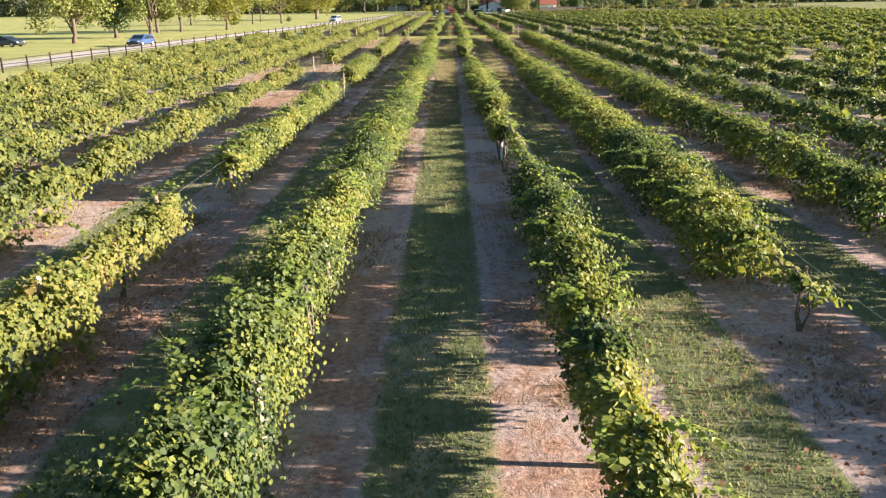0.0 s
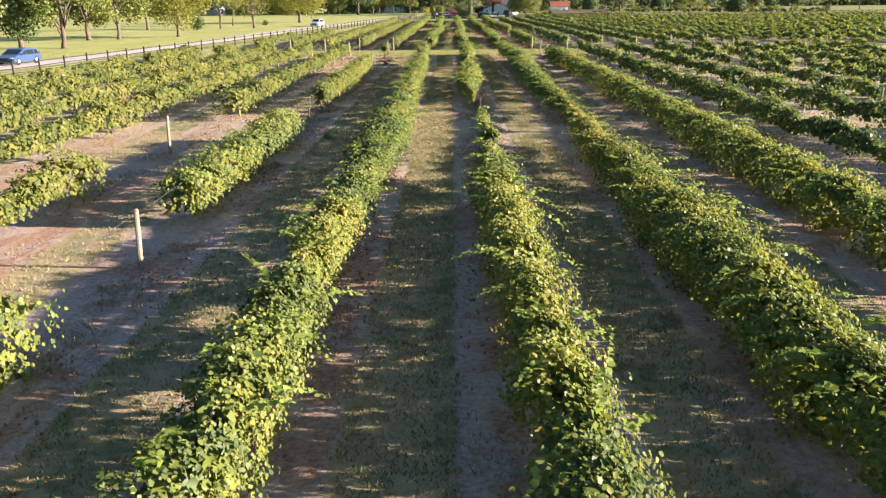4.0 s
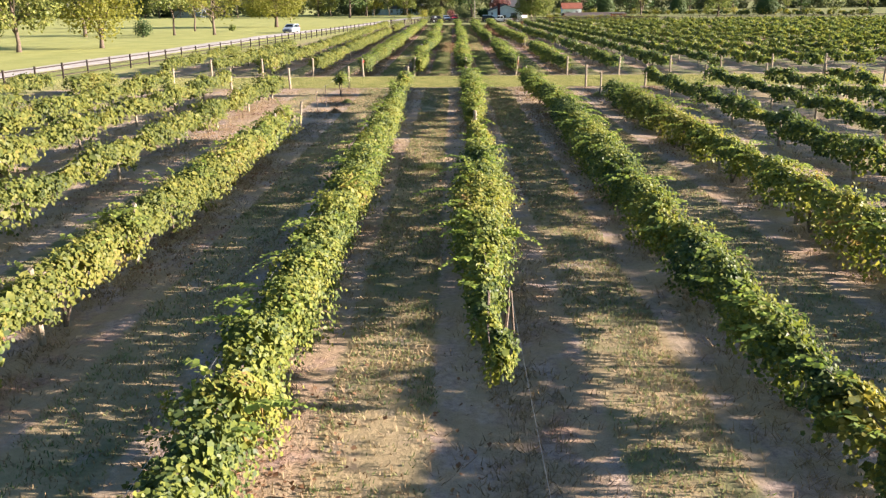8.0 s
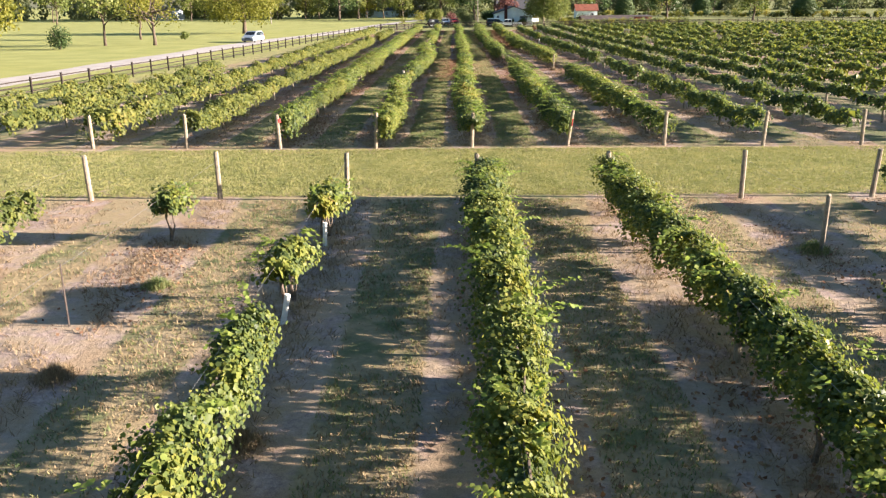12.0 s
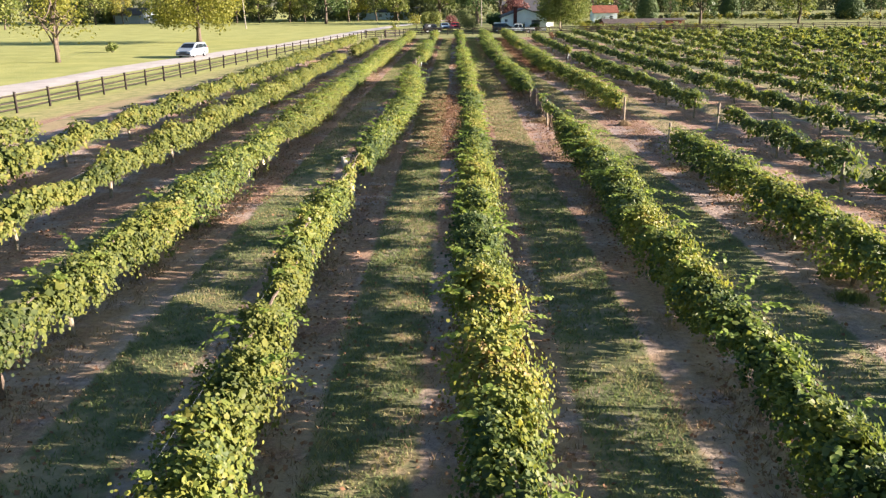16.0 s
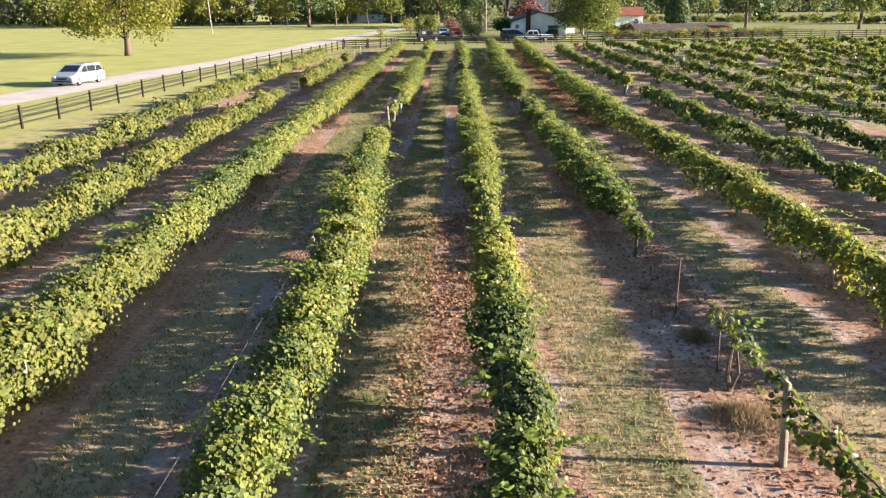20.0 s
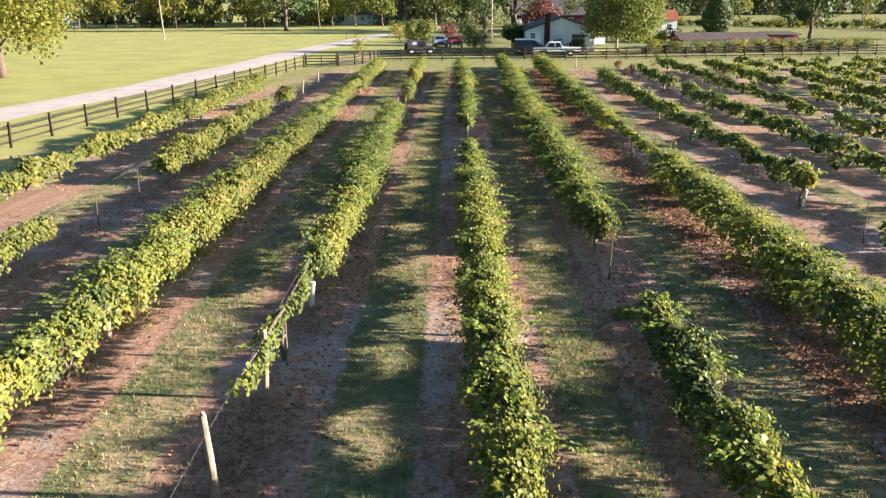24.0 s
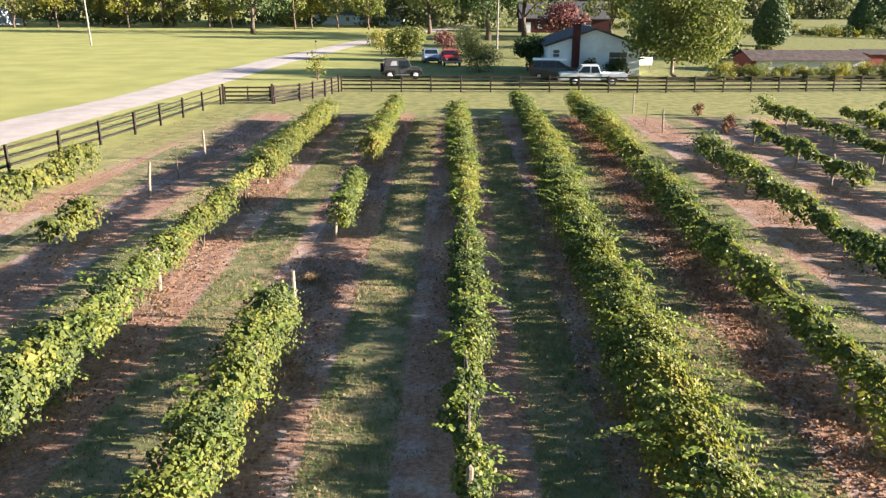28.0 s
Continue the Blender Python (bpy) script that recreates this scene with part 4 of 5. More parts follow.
tree(-70, 100, 12, 4.8, M_TREE, 0.3, 0.2, 1500, 0.5, GREEN_T, 13)
bush(-57.2, 94.5, 3.8, 1.7, M_TREE_D, 31, 1600, label="dense dark green shrub on the lawn")
bush(-49.0, 125.0, 1.5, 1.0, M_TREE, 32, label="small rounded green shrub on the lawn")
# far lawn
for i, (x, y, h, r, lf) in enumerate(((-43, 280, 17, 9, M_TREE_D), (-38.7, 303, 13, 5, M_TREE), (-30, 312, 12, 5, M_TREE), (-24, 318, 12, 4.6, M_TREE), (-92, 299, 12, 4.8, M_TREE_Y), (-101, 297, 13, 5, M_TREE), (-77, 302, 12, 4.5, M_TREE_Y), (-70, 305, 12, 4.6, M_TREE), (-60, 308, 13, 5, M_TREE), (-125, 300, 13, 6, M_TREE), (-150, 290, 14, 6, M_TREE), (-130, 250, 12, 5.4, M_TREE))):
    tree(x, y, h, r, lf, 0.42 if i == 0 else 0.22, 0.2, 2600 if i == 0 else 900, 0.6, "large dark-leaved shade tree" if i == 0 else "broadleaf tree at the edge of the wood", 40 + i)
for i in range(13):
    x = -135 + 9.2 * i
    tree(x + 3 * math.sin(i * 2.7), 311 + 4 * math.sin(i * 1.9), 10 + 2.5 * math.sin(i * 4.1) ** 2, 4.4, (M_TREE, M_TREE, M_TREE_Y)[i % 3], 0.2, 0.12, 1500, 0.5, "broadleaf tree at the edge of the wood", 300 + i, skirt=4)
# round the house
bush(-7.4, 211.0, 5.0, 2.9, M_TREE, 50, 5600, 0.24, "large rounded green shrub beside the drive")
bush(-11.5, 222, 4.6, 2.2, M_TREE_Y, 51, 600, 0.26, "loose yellow-green shrub beside the yard")
bush(1.5, 196, 5.0, 3.3, M_TREE_G, 52, 8000, 0.13, "feathery green shrub beside the yard")
bush(6.6, 197.0, 4.3, 1.7, M_TREE_D, 53, 4200, 0.24, "dark green shrub beside the house")
bush(-2.5, 226, 3.6, 2.0, M_TREE_R, 54, 800, 0.26, "dark red ornamental shrub")
tree(12.6, 218, 7.4, 3.6, M_TREE_R, 0.22, 0.15, 2600, 0.32, "ornamental tree with dark red leaves behind the house", 55)
tree(4.5, 262, 15, 7.0, M_TREE_D, 0.5, 0.22, 2600, 0.6, "large dark-leaved shade tree", 56)
tree(12, 275, 15, 7.0, M_TREE, 0.45, 0.22, 2000, 0.6, "large green shade tree beyond the house", 57)
tree(-7, 285, 14, 6.5, M_TREE, 0.4, 0.22, 1800, 0.6, "large green shade tree beyond the house", 58)
tree(20.6, 189.5, 12.5, 6.0, M_TREE, 0.22, 0.04, 17000, 0.29, "multi-stemmed tree with a loose grey-green crown beside the fence", 59, bark=M_POST, skirt=14)
tree(30, 240, 13, 6, M_TREE_D, 0.35, 0.2, 1800, 0.55, "large dark-leaved tree behind the house", 60)
tree(38, 262, 14, 6, M_TREE, 0.35, 0.2, 1800, 0.55, "large green tree behind the house", 61)
conifer(51.9, 251, 8.8, 3.1, 62)
conifer(113, 262, 8, 4.0, 63)
conifer(90, 300, 8.5, 3.4, 64)
tree(57, 216, 11, 5.4, M_TREE_D, 0.35, 0.2, 2600, 0.45, "large dark green tree near the fence", 65)
tree(84, 225, 11, 5.0, M_TREE, 0.3, 0.2, 1800, 0.5, "green tree beyond the fence", 66)
for i, (x, y) in enumerate(((70, 300), (82, 330), (98, 312), (118, 330), (140, 300), (160, 285), (128, 350), (150, 340), (180, 300))):
    tree(x, y, 9 + i % 3, 3.6, M_TREE if i % 2 else M_TREE_D, 0.2, 0.2, 700, 0.5, "broadleaf tree in a far field", 70 + i)
for i in range(46):
    f = i / 45
    bush(24.2 + 33 * f + 0.5 * math.sin(i * 3), 187.6 + 6.6 * f + 2.2 * ((i * 0.618) % 1.0), 1.3 + 0.8 * math.sin(i * 2.2) ** 2, 1.3, (M_TREE_G, M_TREE_G, M_TREE_Y, M_TREE)[(i * 7) % 4], 90 + i, 1500, 0.1, "tall feathery weeds in front of the shed", "weed_clump")
for i, (x, y, h) in enumerate(((15.85, 156.3, 1.2), (15.07, 154.5, 0.9), (15.6, 162.6, 1.1))):
    bush(x, y, h, 0.4, M_LITTER, 140 + i, 420, 0.1, "dead brown shrub between the vine rows", "dead_shrub")
bush(12.5, 191.9, 2.1, 0.95, M_TREE_D, 120, 900, 0.2, "dark clipped shrub against the house wall")
bush(15.3, 191.5, 2.3, 1.5, M_TREE_D, 121, 1600, 0.2, "rounded green shrub against the house wall")
bush(-14.2, 184.5, 3.2, 1.2, M_TREE_Y, 122, 260, 0.2, "thin yellowing sapling beside the lane", "sapling")
tree(47, 276, 13, 5.5, M_TREE_D, 0.35, 0.15, 2200, 0.6, "large dark-leaved tree behind the sheds", 123)
tree(28, 268, 14, 6, M_TREE, 0.35, 0.15, 2200, 0.6, "large green tree behind the house", 124)
for i in range(84):
    a, c = (i * 0.618) % 1.0, (i * 0.381 + 0.13) % 1.0
    bush(30 + 110 * a, 214 + 110 * c + 14 * a, 1.4 + 1.9 * ((i * 0.27) % 1.0), 1.9, (M_TREE_Y, M_TREE, M_TREE_Y, M_TREE_D)[i % 4], 200 + i, 380, 0.3, "wild shrub in the rough meadow", "meadow_shrub")


def woods():
    rng = np.random.default_rng(77)
    P, N, S = [], [], []
    for i in range(330):
        a = rng.uniform(0, 1)
        x = -330 + 760 * a
        y = rng.uniform(318, 362) if x < 25 else rng.uniform(430, 480) + 0.1 * x
        h = rng.uniform(12, 20)
        bl = [(x + rng.uniform(-3, 3), y + rng.uniform(-3, 3), h * q, rng.uniform(3, 5)) for q in (0.12, 0.3, 0.5, 0.7, 0.88)]
        p, n, s = blob_leaves(rng, bl, 420, 1.15)
        P.append(p), N.append(n), S.append(s)
    V, T = leaves_np(np.concatenate(P), np.concatenate(N), np.concatenate(S), rng)
    V[:, 2] = np.maximum(V[:, 2], 0.1)
    tagged(new("woods", mesh_np("woods", V, T, [M_WOODS])), "green belt of broadleaf woods beyond the fields", "woods", kind="stuff")


woods()

# ---------------------------------------------------------------- buildings
M_ROOF = plain("grey asphalt shingle", (0.085, 0.085, 0.095), 0.9, var=0.2, scale=3, bump=0.3)
M_ROOF_B = plain("weathered brown sheet roof", (0.09, 0.072, 0.066), 0.7, var=0.3, scale=2)
M_ROOF_R = plain("rust red sheet roof", (0.24, 0.09, 0.06), 0.7, var=0.25, scale=2)
M_RED = plain("barn red boards", (0.2, 0.055, 0.045), 0.8, var=0.2)
M_BRICK = plain("dark red brick", (0.075, 0.028, 0.027), 0.85, var=0.3, scale=14, bump=0.3)
M_TRIM = plain("white trim", (0.82, 0.84, 0.86), 0.6, var=0.05)
M_GLASS = plain("grey window glass", (0.1, 0.12, 0.14), 0.08, var=0.2, scale=1)
M_BLUE = plain("blue-grey siding", (0.30, 0.34, 0.38), 0.7, var=0.08)
M_TARP = plain("pale wall sheeting", (0.52, 0.56, 0.60), 0.6, var=0.1)


def window(parent, c, w, h, axis='Y', name="window"):
    """A framed pane set on a wall that faces -y (or +-x)."""
    s = (lambda a, d, b: (a, d, b)) if axis == 'Y' else (lambda a, d, b: (d, a, b))
    fr = bmesh.new()
    for dx, dz, ww, hh in ((-w / 2, 0, 0.09, h + 0.09), (w / 2, 0, 0.09, h + 0.09), (0, h / 2, w, 0.09), (0, -h / 2, w + 0.16, 0.1), (0, 0, w, 0.05)):
        o = s(dx, 0, dz)
        add_box(fr, (c[0] + o[0], c[1] + o[1], c[2] + o[2]), s(ww, 0.08, hh))
    f = part(name, fr, M_TRIM, parent)
    part("pane", box(c, s(w, 0.03, h)), M_GLASS, f)


def gable_house(name, x, y, w, d, wall_h, peak, wall_mat, roof_mat, label, rz=0.0, over=0.4):
    h = empty(name, Matrix.Translation((x, y, 0)) @ Matrix.Rotation(rz, 4, 'Z'), label, "house")
    part("wall", prism([(-w / 2, -0.1), (w / 2, -0.1), (w / 2, wall_h), (0, peak), (-w / 2, wall_h)], -d / 2, d / 2), wall_mat, h)
    sl = (peak - wall_h) / (w / 2)
    for s in (-1, 1):
        a = [(0, peak + 0.03), (s * (w / 2 + over), wall_h - sl * over + 0.03), (s * (w / 2 + over), wall_h - sl * over + 0.17), (0, peak + 0.17)]
        part("roof", prism(a, -d / 2 - over, d / 2 + over), roof_mat, h)
        b = [(0, peak - 0.06), (s * (w / 2 + over), wall_h - sl * over - 0.06), (s * (w / 2 + over), wall_h - sl * over + 0.026), (0, peak + 0.026)]
        part("bargeboard", prism(b, -d / 2 - over, -d / 2 - over + 0.04), M_FENCE, h)
    return h


hs = gable_house("white_house", 12.9, 197.6, 9.6, 9, 3.0, 4.62, M_WHITE, M_ROOF, "white single-storey house with a grey gabled roof and brick chimney", radians(2))
part("chimney", add_box(box((-1.95, -4.81, 2.45), (0.72, 0.6, 5.1), 0, 0.02), (-1.95, -4.81, 5.05), (0.84, 0.72, 0.16), 0, 0.02), M_BRICK, hs, "dark red brick chimney")
window(hs, (-3.9, -4.52, 2.15), 0.72, 0.78)
window(hs, (2.5, -4.52, 1.75), 1.9, 1.2)
part("vent", box((0.25, -4.53, 3.75), (0.4, 0.05, 0.45)), M_TRIM, hs)
part("lintel", box((2.45, -4.53, 2.6), (4.5, 0.06, 0.14)), M_TRIM, hs)
part("porch_panel", box((5.75, -2.4, 1.3), (1.8, 0.1, 0.85), 0, 0.01), M_TRIM, hs, "white boarded porch side")
for xx in (5.0, 6.5):
    part("porch_post", box((xx, -2.4, 0.42), (0.12, 0.12, 0.95)), M_POST, hs)

sh = empty("long_shed", Matrix.Translation((38.6, 202.5, 0)) @ Matrix.Rotation(0.1, 4, 'Z'), "long low pale shed with weathered brown roof and red end", "shed")
part("wall", box((-0.6, 0, 0.62), (12.6, 5, 1.34)), M_TARP, sh)
part("end_wall", prism([(-2.5, 0), (2.5, 0), (2.5, 1.3), (0, 2.06), (-2.5, 1.3)], -7.4, -7.1, 'X'), M_RED, sh, "barn red gable end")
for s in (-1, 1):
    part("roof", prism([(0, 2.1), (s * 3.0, 1.18), (s * 3.0, 1.28), (0, 2.2)], -7.7, 6.2, 'X'), M_ROOF_B, sh)
rs = empty("red_shed", Matrix.Translation((47.6, 204.2, 0)) @ Matrix.Rotation(0.1, 4, 'Z'), "small red lean-to shed with a rusty roof", "shed")
part("wall", box((0, 0, 0.8), (4.4, 3.4, 1.7)), M_RED, rs)
part("roof", prism([(-2.0, 1.75), (2.0, 2.05), (2.0, 2.15), (-2.0, 1.85)], -2.5, 2.5, 'X'), M_ROOF_B, rs)
part("door", box((0.4, -1.72, 0.75), (1.0, 0.06, 1.4)), M_ROOF_B, rs)

rh = gable_house("red_roofed_house", 39.5, 250, 6.0, 6.5, 3.0, 4.7, M_WHITE, M_ROOF_R, "white cottage with a rust red roof among trees", 1.5708)
window(rh, (-3.77, -1.5, 1.6), 1.0, 1.1, 'X')
bh = gable_house("grey_house", 150, 500, 12, 14, 4.2, 7.4, M_BLUE, M_ROOF, "blue-grey house with a grey gable roof far across the field")
for xx in (-3, 0, 3):
    window(bh, (xx, -7.02, 2.2), 1.2, 1.7)
part("porch_roof", box((0, -7.9, 3.3), (11, 1.8, 0.2)), M_ROOF, bh)
br = gable_house("brick_house", 23.0, 303, 10, 20, 3.2, 6.6, M_BRICK, M_ROOF, "dark brick house half hidden behind trees", 1.5708)
part("door", box((-5.03, 8.6, 1.1), (0.06, 1.6, 2.2)), M_TRIM, br, "white double door")
for yy in (5.5, 0.0, -5.0):
    window(br, (-5.02, yy, 1.7), 1.2, 1.4, 'X')
wh = gable_house("white_house", -28, 342, 8, 24, 2.8, 4.4, M_WHITE, M_ROOF, "long low white house behind far trees", 1.5708)
for i in range(4):
    window(wh, (-4.02, -9 + i * 6, 1.5), 1.1, 1.1, 'X')
gh = gable_house("grey_house", -118, 318, 9, 12, 3.0, 5.2, M_BLUE, M_ROOF, "grey house half hidden among trees beyond the lawn", 1.2)
window(gh, (-4.52, 0, 1.6), 1.2, 1.3, 'X')

# ---------------------------------------------------------------- poles and small yard things
M_POLE = plain("pale pole wood", (0.27, 0.24, 0.205), 0.8, var=0.15)
for x, y, h, lean in ((-57.8, 236.4, 11, 0.05), (5.0, 236, 11, 0.0), (24.5, 222, 5.2, 0.0)):
    ob = new("utility_pole", mesh_bm("utility_pole", add_box(tube([(0, 0, -0.3), (0, 0, h)], [0.15, 0.11], 9), (0, 0, h - 0.8), (1.9, 0.12, 0.12)), M_POLE))
    ob.matrix_world = Matrix.Translation((x, y, 0)) @ Matrix.Rotation(-lean, 4, 'Y')
    tagged(ob, "tall pale wooden utility pole with a crossarm", "pole", "utility poles")
mb = empty("mailbox", Matrix.Translation((-22.0, 231, 0)), "dark metal mailbox on a wooden post", "mailbox")
part("post", box((0, 0, 0.5), (0.1, 0.1, 1.1)), M_POLE, mb)
part("box", prism([(-0.11, 0), (0.11, 0), (0.11, 0.14), (0.07, 0.22), (-0.07, 0.22), (-0.11, 0.14)], -0.25, 0.25), M_FENCE, mb).location = (0, 0, 1.05)

# ---------------------------------------------------------------- vehicles
M_TYRE = plain("tyre rubber", (0.015, 0.015, 0.016), 0.85, var=0.2)
M_RIM = plain("alloy rim", (0.6, 0.6, 0.62), 0.4, 0.3, var=0.05)
M_CGLASS = plain("tinted car glass", (0.012, 0.014, 0.018), 0.06, var=0.1, scale=1)
M_CLEAR = plain("clear plastic window", (0.33, 0.36, 0.38), 0.12, var=0.2, scale=2)
M_CHROME = plain("bright bumper", (0.55, 0.55, 0.55), 0.3, 0.9, var=0.04)
M_LAMP_R = plain("red tail lamp", (0.35, 0.015, 0.012), 0.25)
M_LAMP_W = plain("clear headlamp", (0.65, 0.65, 0.62), 0.15)
M_TRIMK = plain("black plastic", (0.02, 0.02, 0.021), 0.6)


def paint(name, col):
    return plain(name, col, 0.32, 0.0, var=0.03, scale=2, coat=0.6)


def wheel(parent, x, y, r, w=0.22):
    bm = bmesh.new()
    bmesh.ops.create_cone(bm, cap_ends=True, segments=20, radius1=r, radius2=r, depth=w, matrix=Matrix.Translation((x, y, r)) @ Matrix.Rotation(math.pi / 2, 4, 'X'))
    bmesh.ops.bevel(bm, geom=[e for e in bm.edges if len(e.link_faces) == 2 and e.calc_face_angle() > 1], offset=0.04, segments=2, affect='EDGES')
    wv = part("wheel", bm, M_TYRE, parent)
    bm = bmesh.new()
    s = 1 if y > 0 else -1
    bmesh.ops.create_cone(bm, cap_ends=True, segments=16, radius1=r * 0.62, radius2=r * 0.5, depth=0.05, matrix=Matrix.Translation((x, y + s * (w / 2 + 0.005), r)) @ Matrix.Rotation(-s * math.pi / 2, 4, 'X'))
    part("rim", bm, M_RIM, wv)


def shell(outline, w, taper_from=9.0, taper=0.0, bev=0.05):
    """A body from its side outline (x, z), narrowing above a height."""
    bm = bmesh.new()
    def half(z):
        return w / 2 - max(0.0, z - taper_from) * taper
    L = [bm.verts.new((x, -half(z), z)) for x, z in outline]
    R = [bm.verts.new((x, half(z), z)) for x, z in outline]
    n = len(outline)
    bm.faces.new(L)
    bm.faces.new(R[::-1])
    for i in range(n):
        bm.faces.new((L[i], L[(i + 1) % n], R[(i + 1) % n], R[i]))
    bmesh.ops.recalc_face_normals(bm, faces=bm.faces)
    if bev:
        bmesh.ops.bevel(bm, geom=[e for e in bm.edges if abs(e.verts[0].co.y - e.verts[1].co.y) < 0.4], offset=bev, segments=2, affect='EDGES')
    return bm


def side_glass(parent, poly, w, taper_from, taper, glass=None):
    for s in (-1, 1):
        bm = bmesh.new()
        a = [bm.verts.new((x, s * (w / 2 - max(0, z - taper_from) * taper + 0.006), z)) for x, z in poly]
        b = [bm.verts.new((x, s * (w / 2 - max(0, z - taper_from) * taper - 0.02), z)) for x, z in poly]
        bm.faces.new(a)
        bm.faces.new(b[::-1])
        for i in range(len(poly)):
            bm.faces.new((a[i], b[i], b[(i + 1) % len(poly)], a[(i + 1) % len(poly)]))
        part("side_window", bm, glass or M_CGLASS, parent)


def slab(p0, p1, w0, w1, t=0.02):
    """A sloping pane across the body between two (x, z) points."""
    bm = bmesh.new()
    (x0, z0), (x1, z1) = p0, p1
    n = Vector((z1 - z0, 0, x0 - x1)).normalized() * t
    v = [Vector((x0, -w0, z0)), Vector((x0, w0, z0)), Vector((x1, w1, z1)), Vector((x1, -w1, z1))]
    a = [bm.verts.new(q + n) for q in v]
    b = [bm.verts.new(q - n) for q in v]
    bm.faces.new(a)
    bm.faces.new(b[::-1])
    for i in range(4):
        bm.faces.new((a[i], b[i], b[(i + 1) % 4], a[(i + 1) % 4]))
    return bm


def base_car(name, m, label, cat, L, w, wb, r):
    c = empty(name, m, label, cat)
    for x in (-wb / 2, wb / 2):
        for s in (-1, 1):
            wheel(c, x, s * (w / 2 - 0.1), r)
    return c


def minivan(name, m, pt, label, L=5.1, h=1.72, kind="car", roof=None):
    w = 1.95
    c = base_car(name, m, label, kind, L, w, 2.95, 0.34)
    k = h / 1.72
    o = [(-L / 2, 0.3), (L / 2 - 0.1, 0.25), (L / 2, 0.5), (L / 2 - 0.08, 0.82 * k), (L / 2 - 0.95, 1.08 * k), (L / 2 - 2.0, 1.66 * k), (0.0, h), (-L / 2 + 0.5, h - 0.03), (-L / 2 + 0.12, 1.05 * k), (-L / 2, 0.9 * k)]
    part("body", shell(o, w, 0.95 * k, 0.18), pt, c)
    side_glass(c, [(L / 2 - 1.35, 1.06 * k), (L / 2 - 2.1, 1.52 * k), (0.1, 1.56 * k), (0.1, 1.06 * k)], w, 0.95 * k, 0.18)
    side_glass(c, [(0.0, 1.06 * k), (0.0, 1.56 * k), (-1.2, 1.55 * k), (-1.2, 1.06 * k)], w, 0.95 * k, 0.18)
    side_glass(c, [(-1.3, 1.06 * k), (-1.3, 1.55 * k), (-L / 2 + 0.55, 1.5 * k), (-L / 2 + 0.3, 1.08 * k)], w, 0.95 * k, 0.18)
    part("windscreen", slab((L / 2 - 1.08, 1.13 * k), (L / 2 - 1.92, 1.60 * k), 0.8, 0.7), M_CGLASS, c)
    part("rear_window", slab((-L / 2 + 0.46, 1.6 * k), (-L / 2 + 0.14, 1.1 * k), 0.72, 0.8), M_CGLASS, c)
    if roof:
        part("roof_panel", box((-0.5, 0, h - 0.02), (3.3, 1.66, 0.17), 0, 0.06), roof, c, "white painted roof")
    part("grille", box((L / 2 - 0.03, 0, 0.6), (0.06, 0.9, 0.16), 0, 0.01), M_TRIMK, c)
    for s in (-1, 1):
        part("headlight", box((L / 2 - 0.13, s * 0.72, 0.76 * k), (0.2, 0.36, 0.16), 0, 0.03), M_LAMP_W, c)
        part("tail_light", box((-L / 2 + 0.04, s * 0.86, 1.0 * k), (0.1, 0.16, 0.4), 0, 0.02), M_LAMP_R, c)
        part("mirror", box((L / 2 - 1.35, s * 1.03, 1.12 * k), (0.12, 0.18, 0.14), 0, 0.03), pt, c)
    part("bumper", box((L / 2 - 0.02, 0, 0.42), (0.1, 1.7, 0.14), 0, 0.03), M_TRIMK, c)
    return c


